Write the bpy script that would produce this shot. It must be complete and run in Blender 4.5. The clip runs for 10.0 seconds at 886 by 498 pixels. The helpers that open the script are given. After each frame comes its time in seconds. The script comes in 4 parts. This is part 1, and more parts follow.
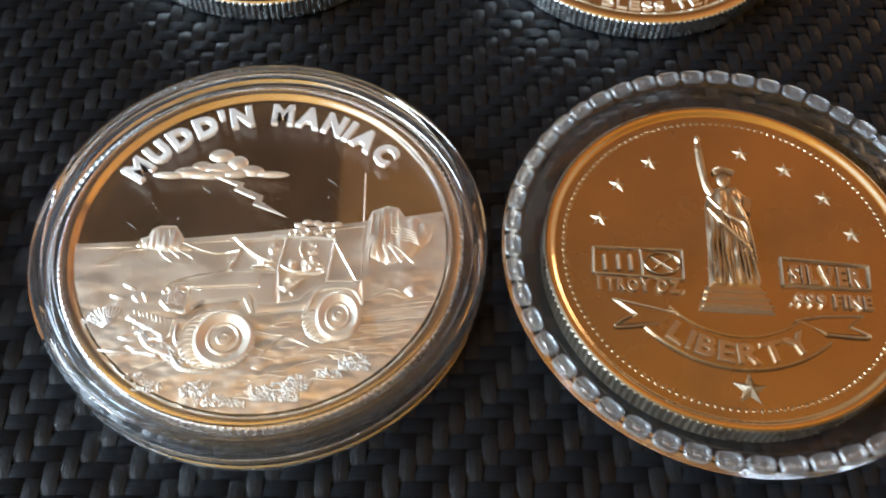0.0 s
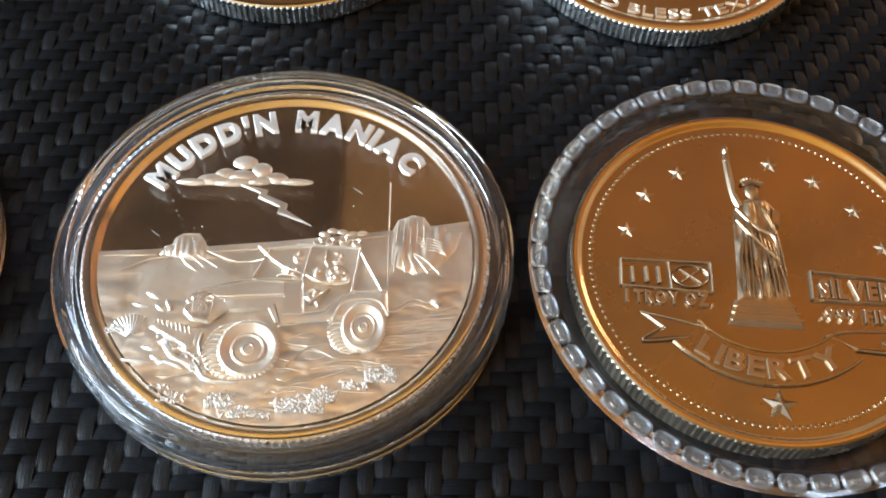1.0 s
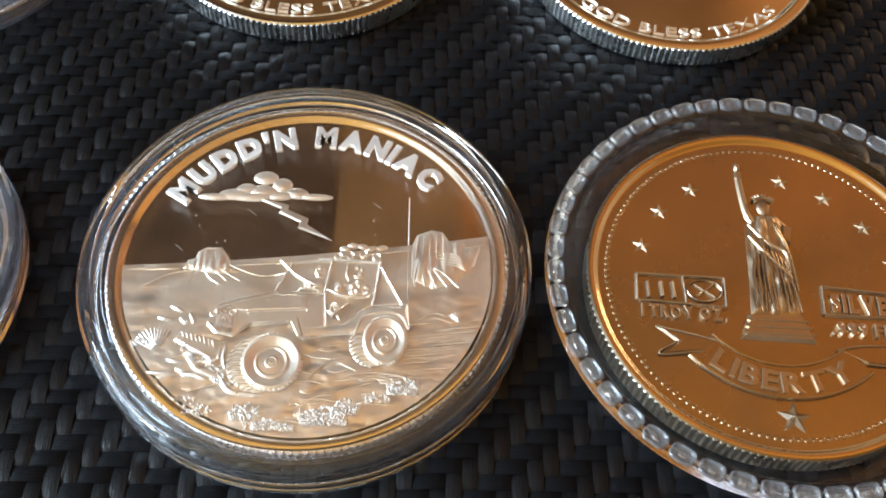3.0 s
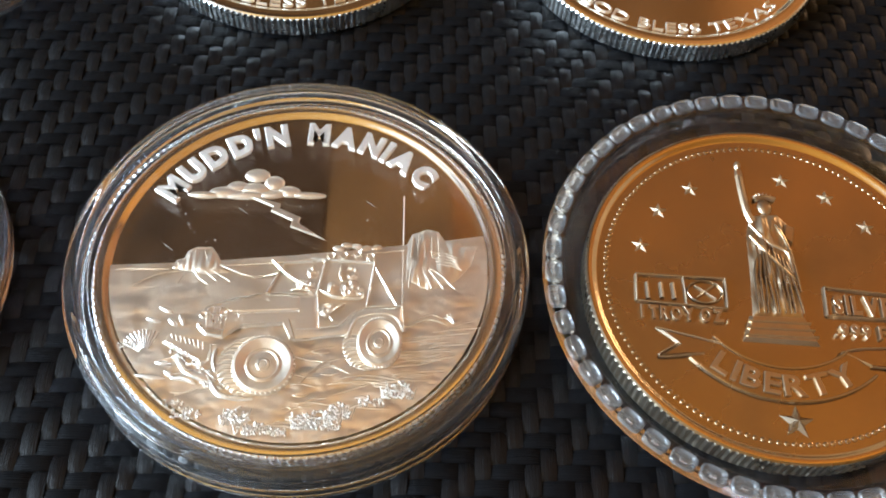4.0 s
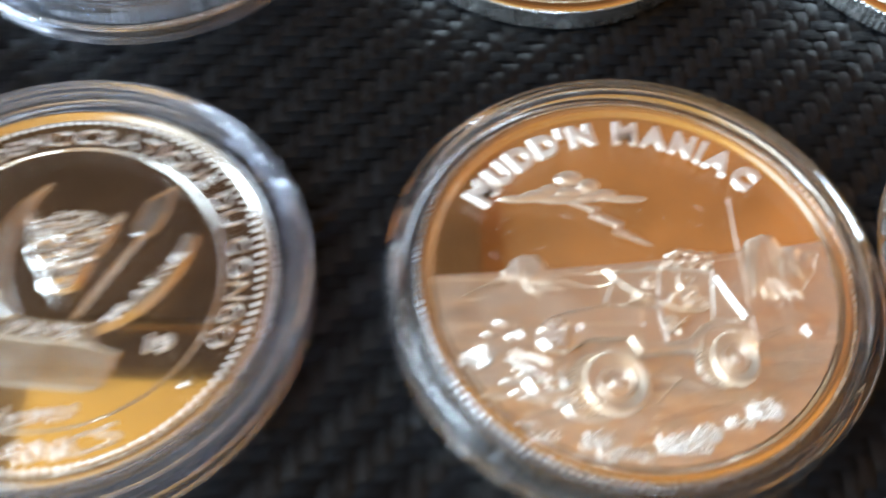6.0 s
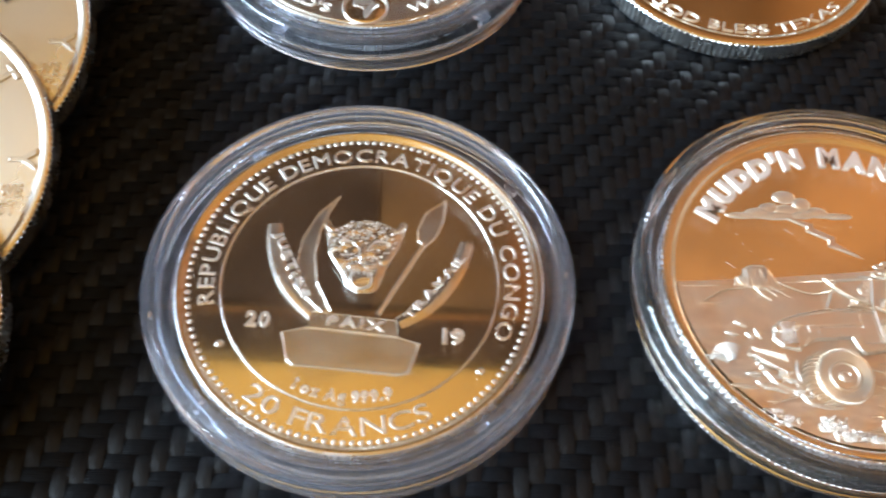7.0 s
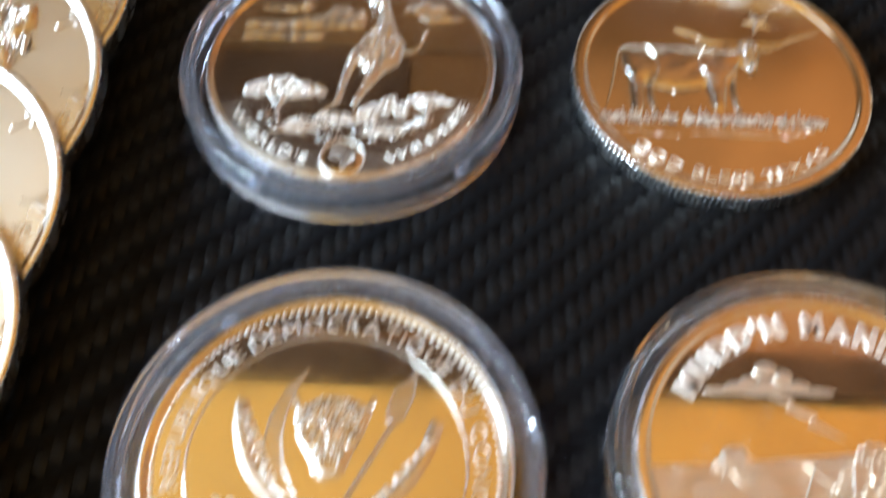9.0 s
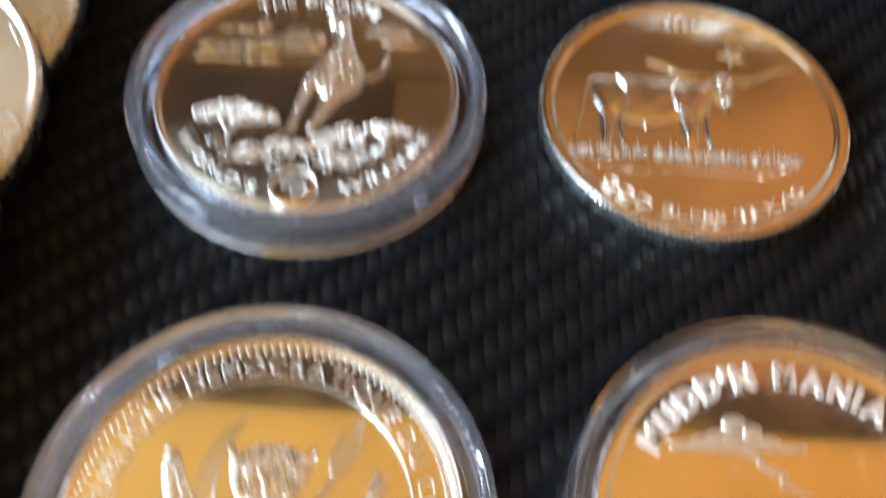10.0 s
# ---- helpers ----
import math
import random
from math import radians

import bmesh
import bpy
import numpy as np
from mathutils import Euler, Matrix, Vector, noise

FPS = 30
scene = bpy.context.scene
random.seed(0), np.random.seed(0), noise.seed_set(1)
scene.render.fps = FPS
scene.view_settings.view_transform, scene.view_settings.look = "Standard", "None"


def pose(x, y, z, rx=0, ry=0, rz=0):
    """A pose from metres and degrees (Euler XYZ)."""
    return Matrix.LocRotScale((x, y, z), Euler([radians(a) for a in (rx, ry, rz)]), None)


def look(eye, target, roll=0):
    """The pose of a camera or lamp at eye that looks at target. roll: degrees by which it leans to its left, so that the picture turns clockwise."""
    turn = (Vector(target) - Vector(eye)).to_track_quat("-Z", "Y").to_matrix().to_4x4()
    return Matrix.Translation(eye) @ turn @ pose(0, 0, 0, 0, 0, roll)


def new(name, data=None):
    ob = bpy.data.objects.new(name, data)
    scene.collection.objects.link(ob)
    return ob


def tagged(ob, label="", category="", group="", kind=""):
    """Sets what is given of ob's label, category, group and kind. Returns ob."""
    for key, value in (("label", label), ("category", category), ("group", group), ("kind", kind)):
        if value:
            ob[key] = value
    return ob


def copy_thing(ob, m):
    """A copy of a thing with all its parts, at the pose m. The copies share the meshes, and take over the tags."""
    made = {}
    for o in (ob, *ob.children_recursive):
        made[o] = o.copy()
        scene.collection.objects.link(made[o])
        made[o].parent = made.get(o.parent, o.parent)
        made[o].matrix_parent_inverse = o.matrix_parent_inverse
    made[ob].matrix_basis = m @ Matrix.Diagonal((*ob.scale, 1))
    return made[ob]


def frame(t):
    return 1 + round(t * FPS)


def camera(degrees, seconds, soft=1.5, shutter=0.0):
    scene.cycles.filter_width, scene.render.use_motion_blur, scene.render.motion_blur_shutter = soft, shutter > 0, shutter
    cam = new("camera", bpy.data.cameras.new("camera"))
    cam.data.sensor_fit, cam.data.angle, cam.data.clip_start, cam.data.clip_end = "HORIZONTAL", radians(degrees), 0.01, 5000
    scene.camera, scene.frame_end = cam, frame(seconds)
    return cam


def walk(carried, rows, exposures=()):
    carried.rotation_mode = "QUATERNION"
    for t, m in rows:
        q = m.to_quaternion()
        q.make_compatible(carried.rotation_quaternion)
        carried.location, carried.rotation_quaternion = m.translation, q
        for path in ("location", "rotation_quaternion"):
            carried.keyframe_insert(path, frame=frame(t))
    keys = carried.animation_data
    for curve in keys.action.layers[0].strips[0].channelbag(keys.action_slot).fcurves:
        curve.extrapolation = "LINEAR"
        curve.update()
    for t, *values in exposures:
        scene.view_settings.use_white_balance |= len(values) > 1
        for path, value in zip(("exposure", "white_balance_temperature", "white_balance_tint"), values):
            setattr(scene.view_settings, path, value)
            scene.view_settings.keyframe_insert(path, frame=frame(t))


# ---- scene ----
PATH = [
    (0, 0.01540, -0.05131, 0.08622, 31.62, -1.58, -0.05),
    (0.5, 0.01307, -0.04971, 0.08630, 31.59, -1.89, 0.30),
    (1, 0.01301, -0.04961, 0.08604, 31.38, -1.77, 0.48),
    (1.5, 0.01001, -0.04882, 0.08607, 31.44, -1.94, 0.56),
    (2, 0.01184, -0.05011, 0.08708, 31.89, -1.56, 0.89),
    (2.5, 0.01094, -0.05029, 0.08771, 32.02, -2.05, 0.40),
    (3.8, 0.01002, -0.04927, 0.08621, 32.17, -2.53, 0.35),
    (4, 0.00991, -0.04869, 0.08590, 31.79, -2.74, 0.17),
    (4.5, 0.00846, -0.05021, 0.08734, 31.89, -2.91, -0.39),
    (5, 0.00614, -0.05000, 0.08884, 31.85, -2.79, -0.29),
    (5.3, -0.00353, -0.04447, 0.08607, 30.81, -3.77, -0.68),
    (5.5, -0.01006, -0.03969, 0.07801, 31.17, -3.59, -0.50),
    (5.8, -0.01364, -0.03863, 0.07471, 31.40, -2.85, 0.10),
    (6, -0.01966, -0.04484, 0.07926, 31.92, -1.89, 0.28),
    (6.2, -0.02761, -0.04963, 0.08562, 31.50, -2.26, 0.39),
    (7.3, -0.04757, -0.05149, 0.09223, 30.91, -1.44, 1.84),
    (7.5, -0.04970, -0.05374, 0.09197, 31.31, -1.69, 1.95),
    (8, -0.04576, -0.05141, 0.09453, 30.06, -0.41, 2.30),
    (8.5, -0.04417, -0.05043, 0.09318, 30.51, -0.55, 2.40),
    (8.8, -0.04329, -0.04199, 0.09390, 31.52, -1.22, 2.23),
    (9, -0.03919, -0.03460, 0.09934, 31.61, -0.62, 2.21),
    (9.2, -0.03659, -0.02450, 0.10276, 30.51, -0.42, 2.60),
    (9.5, -0.03274, -0.01200, 0.11046, 29.74, -1.06, 2.87),
    (9.6, -0.03061, -0.00958, 0.11160, 29.28, -0.26, 3.29),
    (9.8, -0.03469, -0.02076, 0.10581, 32.42, -0.80, 2.86),
    (10, -0.03638, -0.02977, 0.09478, 33.01, -2.17, 2.60),
]
cam = camera(49.0, 10.0, soft=1.8, shutter=0.7)
walk(cam, [(t, pose(x, y, z, rx, ry, rz)) for t, x, y, z, rx, ry, rz in PATH])

MM = 0.001

# ---- world and light ----
world = bpy.data.worlds.new("sky_world")
scene.world = world
world.use_nodes = True
wn = world.node_tree
sky = wn.nodes.new("ShaderNodeTexSky")
sky.sky_type = "NISHITA"
sky.sun_disc = False
sky.sun_elevation, sky.sun_rotation = radians(30), radians(200)
wn.links.new(sky.outputs[0], wn.nodes["Background"].inputs["Color"])
wn.nodes["Background"].inputs["Strength"].default_value = 0.1

# daylight in the opening of the west window
lamp = bpy.data.lights.new("window_daylight", "AREA")
lamp.shape, lamp.size, lamp.size_y = "RECTANGLE", 1.7, 1.15
lamp.energy, lamp.color = 212, (0.64, 0.83, 1.0)
new("window_daylight", lamp).matrix_world = look((-1.9, -0.4, 0.58), (0, -0.2, 0.3))

# added unseen warm fill, brightening the north-east ceiling that the coins mirror
lamp = bpy.data.lights.new("added_warm_fill", "AREA")
lamp.shape, lamp.size = "DISK", 0.4
lamp.energy, lamp.color = 26, (1.0, 0.62, 0.33)
new("added_warm_fill", lamp).matrix_world = look((1.25, 1.05, 0.15), (1.0, 0.9, 1.65))

scene.view_settings.exposure = 0.29


# ---- materials ----
def material(name, color, rough=0.5, metal=0.0, grain=None, vary=None, coat=0.0, spec=0.5):
    """grain: (scale per metre, bump strength, distance in mm); vary: (scale, darker factor, roughness swing)."""
    m = bpy.data.materials.new(name)
    m.use_nodes = True
    nt = m.node_tree
    b = nt.nodes["Principled BSDF"]
    b.inputs["Base Color"].default_value = (*color, 1)
    b.inputs["Roughness"].default_value = rough
    b.inputs["Metallic"].default_value = metal
    b.inputs["Specular IOR Level"].default_value = spec
    b.inputs["Coat Weight"].default_value = coat
    co = nt.nodes.new("ShaderNodeTexCoord")
    if grain:
        n = nt.nodes.new("ShaderNodeTexNoise")
        n.inputs["Scale"].default_value, n.inputs["Detail"].default_value = grain[0], 4
        bump = nt.nodes.new("ShaderNodeBump")
        bump.inputs["Strength"].default_value, bump.inputs["Distance"].default_value = grain[1], grain[2] * MM
        nt.links.new(co.outputs["Object"], n.inputs["Vector"])
        nt.links.new(n.outputs["Fac"], bump.inputs["Height"])
        nt.links.new(bump.outputs["Normal"], b.inputs["Normal"])
    if vary:
        n = nt.nodes.new("ShaderNodeTexNoise")
        n.inputs["Scale"].default_value, n.inputs["Detail"].default_value = vary[0], 5
        nt.links.new(co.outputs["Object"], n.inputs["Vector"])
        mix = nt.nodes.new("ShaderNodeMix")
        mix.data_type = "RGBA"
        mix.inputs["A"].default_value = (*[c * vary[1] for c in color], 1)
        mix.inputs["B"].default_value = (*color, 1)
        ramp = nt.nodes.new("ShaderNodeMapRange")
        ramp.inputs["From Min"].default_value, ramp.inputs["From Max"].default_value = 0.35, 0.65
        nt.links.new(n.outputs["Fac"], ramp.inputs["Value"])
        nt.links.new(ramp.outputs["Result"], mix.inputs["Factor"])
        nt.links.new(mix.outputs["Result"], b.inputs["Base Color"])
        rr = nt.nodes.new("ShaderNodeMapRange")
        rr.inputs["To Min"].default_value, rr.inputs["To Max"].default_value = rough + vary[2], max(rough - vary[2], 0.02)
        nt.links.new(ramp.outputs["Result"], rr.inputs["Value"])
        nt.links.new(rr.outputs["Result"], b.inputs["Roughness"])
    return m


def clear(name, color, rough=0.02, ior=1.49, through_=1.0):
    m = bpy.data.materials.new(name)
    m.use_nodes = True
    b = m.node_tree.nodes["Principled BSDF"]
    b.inputs["Base Color"].default_value = (*color, 1)
    b.inputs["Roughness"].default_value = rough
    b.inputs["IOR"].default_value = ior
    b.inputs["Transmission Weight"].default_value = through_
    return m


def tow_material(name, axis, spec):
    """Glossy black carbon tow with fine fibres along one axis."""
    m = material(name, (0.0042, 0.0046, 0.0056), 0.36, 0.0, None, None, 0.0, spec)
    nt = m.node_tree
    b = nt.nodes["Principled BSDF"]
    co = nt.nodes.new("ShaderNodeTexCoord")
    sc = nt.nodes.new("ShaderNodeMapping")
    s = [9000, 9000, 0]
    s[axis] = 350
    sc.inputs["Scale"].default_value = s
    n = nt.nodes.new("ShaderNodeTexNoise")
    n.inputs["Scale"].default_value, n.inputs["Detail"].default_value = 1.0, 3
    bump = nt.nodes.new("ShaderNodeBump")
    bump.inputs["Strength"].default_value, bump.inputs["Distance"].default_value = 1.0, 0.06 * MM
    nt.links.new(co.outputs["Object"], sc.inputs["Vector"])
    nt.links.new(sc.outputs["Vector"], n.inputs["Vector"])
    nt.links.new(n.outputs["Fac"], bump.inputs["Height"])
    nt.links.new(bump.outputs["Normal"], b.inputs["Normal"])
    rnd = nt.nodes.new("ShaderNodeNewGeometry")
    mr = nt.nodes.new("ShaderNodeMapRange")
    mr.inputs["To Min"].default_value, mr.inputs["To Max"].default_value = 0.28, 0.46
    nt.links.new(rnd.outputs["Random Per Island"], mr.inputs["Value"])
    nt.links.new(mr.outputs["Result"], b.inputs["Roughness"])
    return m


PROOFLIKE = material("brilliant_silver", (0.90, 0.84, 0.75), 0.13, 1.0, (700, 0.05, 0.03), (120, 0.92, 0.03))
FROST_FINE = material("lightly_frosted_silver", (0.88, 0.84, 0.77), 0.20, 1.0, (3600, 0.22, 0.04), (420, 0.88, 0.05))
MIRROR = material("proof_mirror_silver", (0.90, 0.86, 0.80), 0.065, 1.0, (90, 0.10, 0.05), (160, 0.93, 0.025))
DESERT = material("warm_frosted_silver", (0.82, 0.71, 0.585), 0.34, 1.0, (2600, 0.28, 0.05), (420, 0.84, 0.06))
PANEL = material("smooth_frosted_silver", (0.83, 0.73, 0.61), 0.35, 1.0, (2600, 0.12, 0.03), (420, 0.88, 0.04))
LETTER = material("sandblasted_silver", (0.90, 0.86, 0.80), 0.44, 1.0, (5200, 0.35, 0.06), (420, 0.88, 0.06))
FROST = material("frosted_silver", (0.88, 0.84, 0.78), 0.31, 1.0, (4200, 0.30, 0.05), (420, 0.86, 0.06))
SATIN = material("satin_silver", (0.94, 0.90, 0.83), 0.29, 1.0, (1500, 0.10, 0.03), (45, 0.93, 0.03))
SATIN_RELIEF = material("worn_satin_relief", (0.90, 0.87, 0.81), 0.30, 1.0, (3000, 0.25, 0.05), (300, 0.85, 0.06))
EDGE = material("milled_silver_edge", (0.90, 0.89, 0.87), 0.26, 1.0, (2500, 0.15, 0.03), (300, 0.8, 0.05))
TONED = material("amber_toned_silver", (0.50, 0.385, 0.27), 0.26, 1.0, (2600, 0.22, 0.04), (70, 0.74, 0.05))
TONED_LETTER = material("amber_toned_lettering", (0.51, 0.395, 0.28), 0.38, 1.0, (4200, 0.30, 0.05), (300, 0.84, 0.05))
TONED_EDGE = material("dull_toned_edge", (0.36, 0.30, 0.23), 0.3, 1.0, (2500, 0.15, 0.03), (300, 0.8, 0.05))
TONED_RIM = material("amber_toned_rim", (0.70, 0.54, 0.36), 0.2, 1.0, (2000, 0.15, 0.03), (200, 0.85, 0.05))
RING_LAVENDER = clear("faintly_lavender_acrylic", (0.88, 0.91, 1.0), 0.018, 1.49, 0.984)
ACRYLIC = clear("clear_acrylic", (0.99, 0.99, 1.0), 0.01)
RING_GREY = clear("clear_acrylic_wall", (0.955, 0.965, 0.985), 0.012, 1.49, 0.9975)
RING_SMOKE = clear("smoky_vinyl", (0.86, 0.86, 0.88), 0.06, 1.46)
VINYL = clear("embossed_clear_vinyl", (0.70, 0.705, 0.73), 0.24, 1.45, 0.93)
DUST = material("pale_dust", (0.55, 0.50, 0.44), 0.8, 0, None, (900, 0.8, 0.1))
BACKING = material("black_mat_backing", (0.008, 0.008, 0.009), 0.6, 0, (900, 0.3, 0.1), (60, 0.7, 0.1), 0.0, 0.03)
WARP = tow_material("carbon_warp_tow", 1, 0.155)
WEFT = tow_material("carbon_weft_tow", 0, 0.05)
WOOD = material("stained_table_wood", (0.16, 0.08, 0.035), 0.4, 0, (60, 0.2, 0.6), (9, 0.6, 0.08))
PLASTER = material("ochre_wall_plaster", (0.46, 0.32, 0.18), 0.8, 0, (90, 0.2, 2), (3, 0.85, 0.05))
# paler ceiling colour, added to whiten what the fan of coins mirrors
PALE_ZONE = material("pale_mirrored_zone", (0.48, 0.41, 0.345), 0.6, 0, (40, 0.2, 2), (2.5, 0.85, 0.05), 0.0, 0.12)
# mid brown of the added ceiling pieces, tuned for coin reflections
BROWN_ZONE = material("brown_mirrored_zone", (0.15, 0.078, 0.03), 0.5, 0, (40, 0.2, 2), (5, 0.62, 0.05), 0.0, 0.12)
CEILING = material("honey_ceiling", (0.50, 0.255, 0.055), 0.6, 0, (40, 0.2, 2), (2.5, 0.85, 0.05), 0.0, 0.12)
# orange ceiling colour, chosen for the tone it gives the coins' reflections
ORANGE_ZONE = material("orange_mirrored_zone", (0.37, 0.19, 0.07), 0.5, 0, (40, 0.2, 2), (5, 0.62, 0.05), 0.0, 0.12)
# near-black brown of the added pieces that darken the coins' reflections
DARK_ZONE = material("dark_mirrored_zone", (0.06, 0.032, 0.016), 0.6, 0, (60, 0.3, 2), (8, 0.6, 0.05), 0.0, 0.12)
CARPET = material("brown_carpet", (0.10, 0.07, 0.05), 0.9, 0, (300, 0.5, 3), (6, 0.7, 0.05))


# ---- building helpers, all in millimetres ----
def thing(name, x, y, z=0.0, rx=0, ry=0, rz=0, label="", category="", group="", kind=""):
    ob = new(name)
    ob.empty_display_size = 0.01
    ob.matrix_basis = pose(x * MM, y * MM, z * MM, rx, ry, rz)
    return tagged(ob, label, category, group, kind)


def part(name, bm, mat, parent, label="", smooth=False, kind=""):
    bmesh.ops.transform(bm, matrix=Matrix.Diagonal((MM, MM, MM, 1)), verts=bm.verts)
    bmesh.ops.recalc_face_normals(bm, faces=bm.faces)
    me = bpy.data.meshes.new(name)
    bm.to_mesh(me)
    bm.free()
    for p in me.polygons:
        p.use_smooth = smooth
    if smooth:
        me.set_sharp_from_angle(angle=radians(32))
    me.materials.append(mat)
    ob = new(name, me)
    ob.parent = parent
    return tagged(ob, label, kind=kind)


def lathe(profile, seg=128, closed=True, wobble=None):
    """Turns a profile of (r, z) round the axis. wobble(k) scales the radius of segment k where the profile row is flagged by a third value."""
    bm = bmesh.new()
    rings = []
    for p in profile:
        r, z = p[0], p[1]
        if r < 1e-6:
            rings.append([bm.verts.new((0, 0, z))])
            continue
        ring = []
        for k in range(seg):
            a = 2 * math.pi * k / seg
            q = r + (wobble(k) if wobble and len(p) > 2 else 0)
            ring.append(bm.verts.new((q * math.cos(a), q * math.sin(a), z)))
        rings.append(ring)
    pairs = list(zip(rings, rings[1:])) + ([(rings[-1], rings[0])] if closed else [])
    for a, b in pairs:
        if len(a) == 1 and len(b) == 1:
            continue
        for k in range(seg):
            n = (k + 1) % seg
            if len(a) == 1:
                bm.faces.new((a[0], b[k], b[n]))
            elif len(b) == 1:
                bm.faces.new((a[k], b[0], a[n]))
            else:
                bm.faces.new((a[k], b[k], b[n], a[n]))
    return bm


def plate(bm, pts, h=0.25, inset=0.12, z=0.0):
    """A raised plate with sloping sides."""
    f = bm.faces.new([bm.verts.new((x, y, z)) for x, y in pts])
    f.normal_update()
    if f.normal.z < 0:
        f.normal_flip()
    bmesh.ops.inset_region(bm, faces=[f], thickness=inset, depth=h, use_boundary=True, use_even_offset=True)
    return bm


def smoothed(pts, n=5):
    out = []
    for i in range(len(pts) - 1):
        p0, p1, p2, p3 = pts[max(i - 1, 0)], pts[i], pts[i + 1], pts[min(i + 2, len(pts) - 1)]
        for k in range(n):
            t = k / n
            out.append(tuple(0.5 * (2 * b + (c - a) * t + (2 * a - 5 * b + 4 * c - d) * t * t + (3 * b - a - 3 * c + d) * t ** 3)
                             for a, b, c, d in zip(p0, p1, p2, p3)))
    return out + [tuple(pts[-1])]


def stroke(bm, pts, w=0.35, h=0.2, z=0.0, tip=0.4, curve=True):
    """A rounded ridge along a line, thinner at its ends."""
    pts = smoothed(pts) if curve and len(pts) > 2 else list(pts)
    last = None
    for i, (x, y) in enumerate(pts):
        a, b = pts[max(i - 1, 0)], pts[min(i + 1, len(pts) - 1)]
        dx, dy = b[0] - a[0], b[1] - a[1]
        d = math.hypot(dx, dy) or 1
        s = i / max(len(pts) - 1, 1)
        f = tip + (1 - tip) * min(1.0, 4 * min(s, 1 - s) + 0.25)
        nx, ny = -dy / d * w / 2 * f, dx / d * w / 2 * f
        row = [bm.verts.new((x + nx * k, y + ny * k, z + zz * f)) for k, zz in ((1, 0), (0.55, h * 0.8), (0, h), (-0.55, h * 0.8), (-1, 0))]
        if last:
            for k in range(4):
                bm.faces.new((last[k], last[k + 1], row[k + 1], row[k]))
        last = row
    return bm


def blob(bm, x, y, rx, ry, h, z=0.0, turn=0.0, seg=12, rings=4):
    """A half ellipsoid on the face."""
    c, s = math.cos(radians(turn)), math.sin(radians(turn))
    prev = None
    for i in range(rings):
        t = i / rings * math.pi / 2
        row = []
        for k in range(seg):
            a = 2 * math.pi * k / seg
            u, v = rx * math.cos(t) * math.cos(a), ry * math.cos(t) * math.sin(a)
            row.append(bm.verts.new((x + u * c - v * s, y + u * s + v * c, z + h * math.sin(t))))
        if prev:
            for k in range(seg):
                bm.faces.new((prev[k], prev[(k + 1) % seg], row[(k + 1) % seg], row[k]))
        prev = row
    top = bm.verts.new((x, y, z + h))
    for k in range(seg):
        bm.faces.new((prev[k], prev[(k + 1) % seg], top))
    return bm


def puff(bm, pts, h, w, z=0.0, step=0.22, tex=None, amp=0.0):
    """A cushion-like relief over an outline: it swells from the edge inwards over the width w; tex(x, y) adds modelling."""
    p = np.array(pts, float)
    a, d = p, np.roll(p, -1, 0) - p
    lo, hi = p.min(0) - step, p.max(0) + step
    xs, ys = np.arange(lo[0], hi[0] + step, step), np.arange(lo[1], hi[1] + step, step)
    g = np.stack(np.meshgrid(xs, ys, indexing="ij"), -1)
    rel = g[:, :, None] - a
    t = np.clip((rel * d).sum(-1) / np.maximum((d * d).sum(-1), 1e-9), 0, 1)
    near = a + t[..., None] * d
    gap = np.linalg.norm(g[:, :, None] - near, axis=-1)
    k = gap.argmin(-1)
    dist = np.take_along_axis(gap, k[..., None], -1)[..., 0]
    foot = np.take_along_axis(near, k[..., None, None].repeat(2, -1), 2)[:, :, 0]
    cross = ((a[:, 1] > g[..., None, 1]) != (a[:, 1] + d[:, 1] > g[..., None, 1])) & (g[..., None, 0] < a[:, 0] + d[:, 0] * (g[..., None, 1] - a[:, 1]) / np.where(np.abs(d[:, 1]) < 1e-9, 1e-9, d[:, 1]))
    inside = cross.sum(-1) % 2 == 1
    made = {}

    def vert(i, j):
        if (i, j) not in made:
            if inside[i, j]:
                x, y = g[i, j]
                swell = 1 - math.exp(-dist[i, j] / w)
                made[i, j] = bm.verts.new((x, y, z + h * swell + (amp * tex(x, y) * min(dist[i, j] / w, 1) if tex else 0)))
            else:
                x, y = foot[i, j]
                made[i, j] = bm.verts.new((x, y, z - 0.02))
        return made[i, j]

    for i in range(len(xs) - 1):
        for j in range(len(ys) - 1):
            q = ((i, j), (i + 1, j), (i + 1, j + 1), (i, j + 1))
            if any(inside[c] for c in q) and all(inside[c] or dist[c] < step * 1.5 for c in q):
                bm.faces.new([vert(*c) for c in q])
    return bm


def grain(fx, fy, seed):
    """Modelling from stretched noise."""
    return lambda x, y: noise.noise(Vector((x * fx + seed, y * fy, seed * 1.7)))


def cells(f, seed):
    """Patches parted by grooves."""
    def tex(x, y):
        d = noise.voronoi(Vector((x * f + seed, y * f, seed)))[0]
        return min((d[1] - d[0]) * 2.2, 0.9)
    return tex


GLYPHS = {}


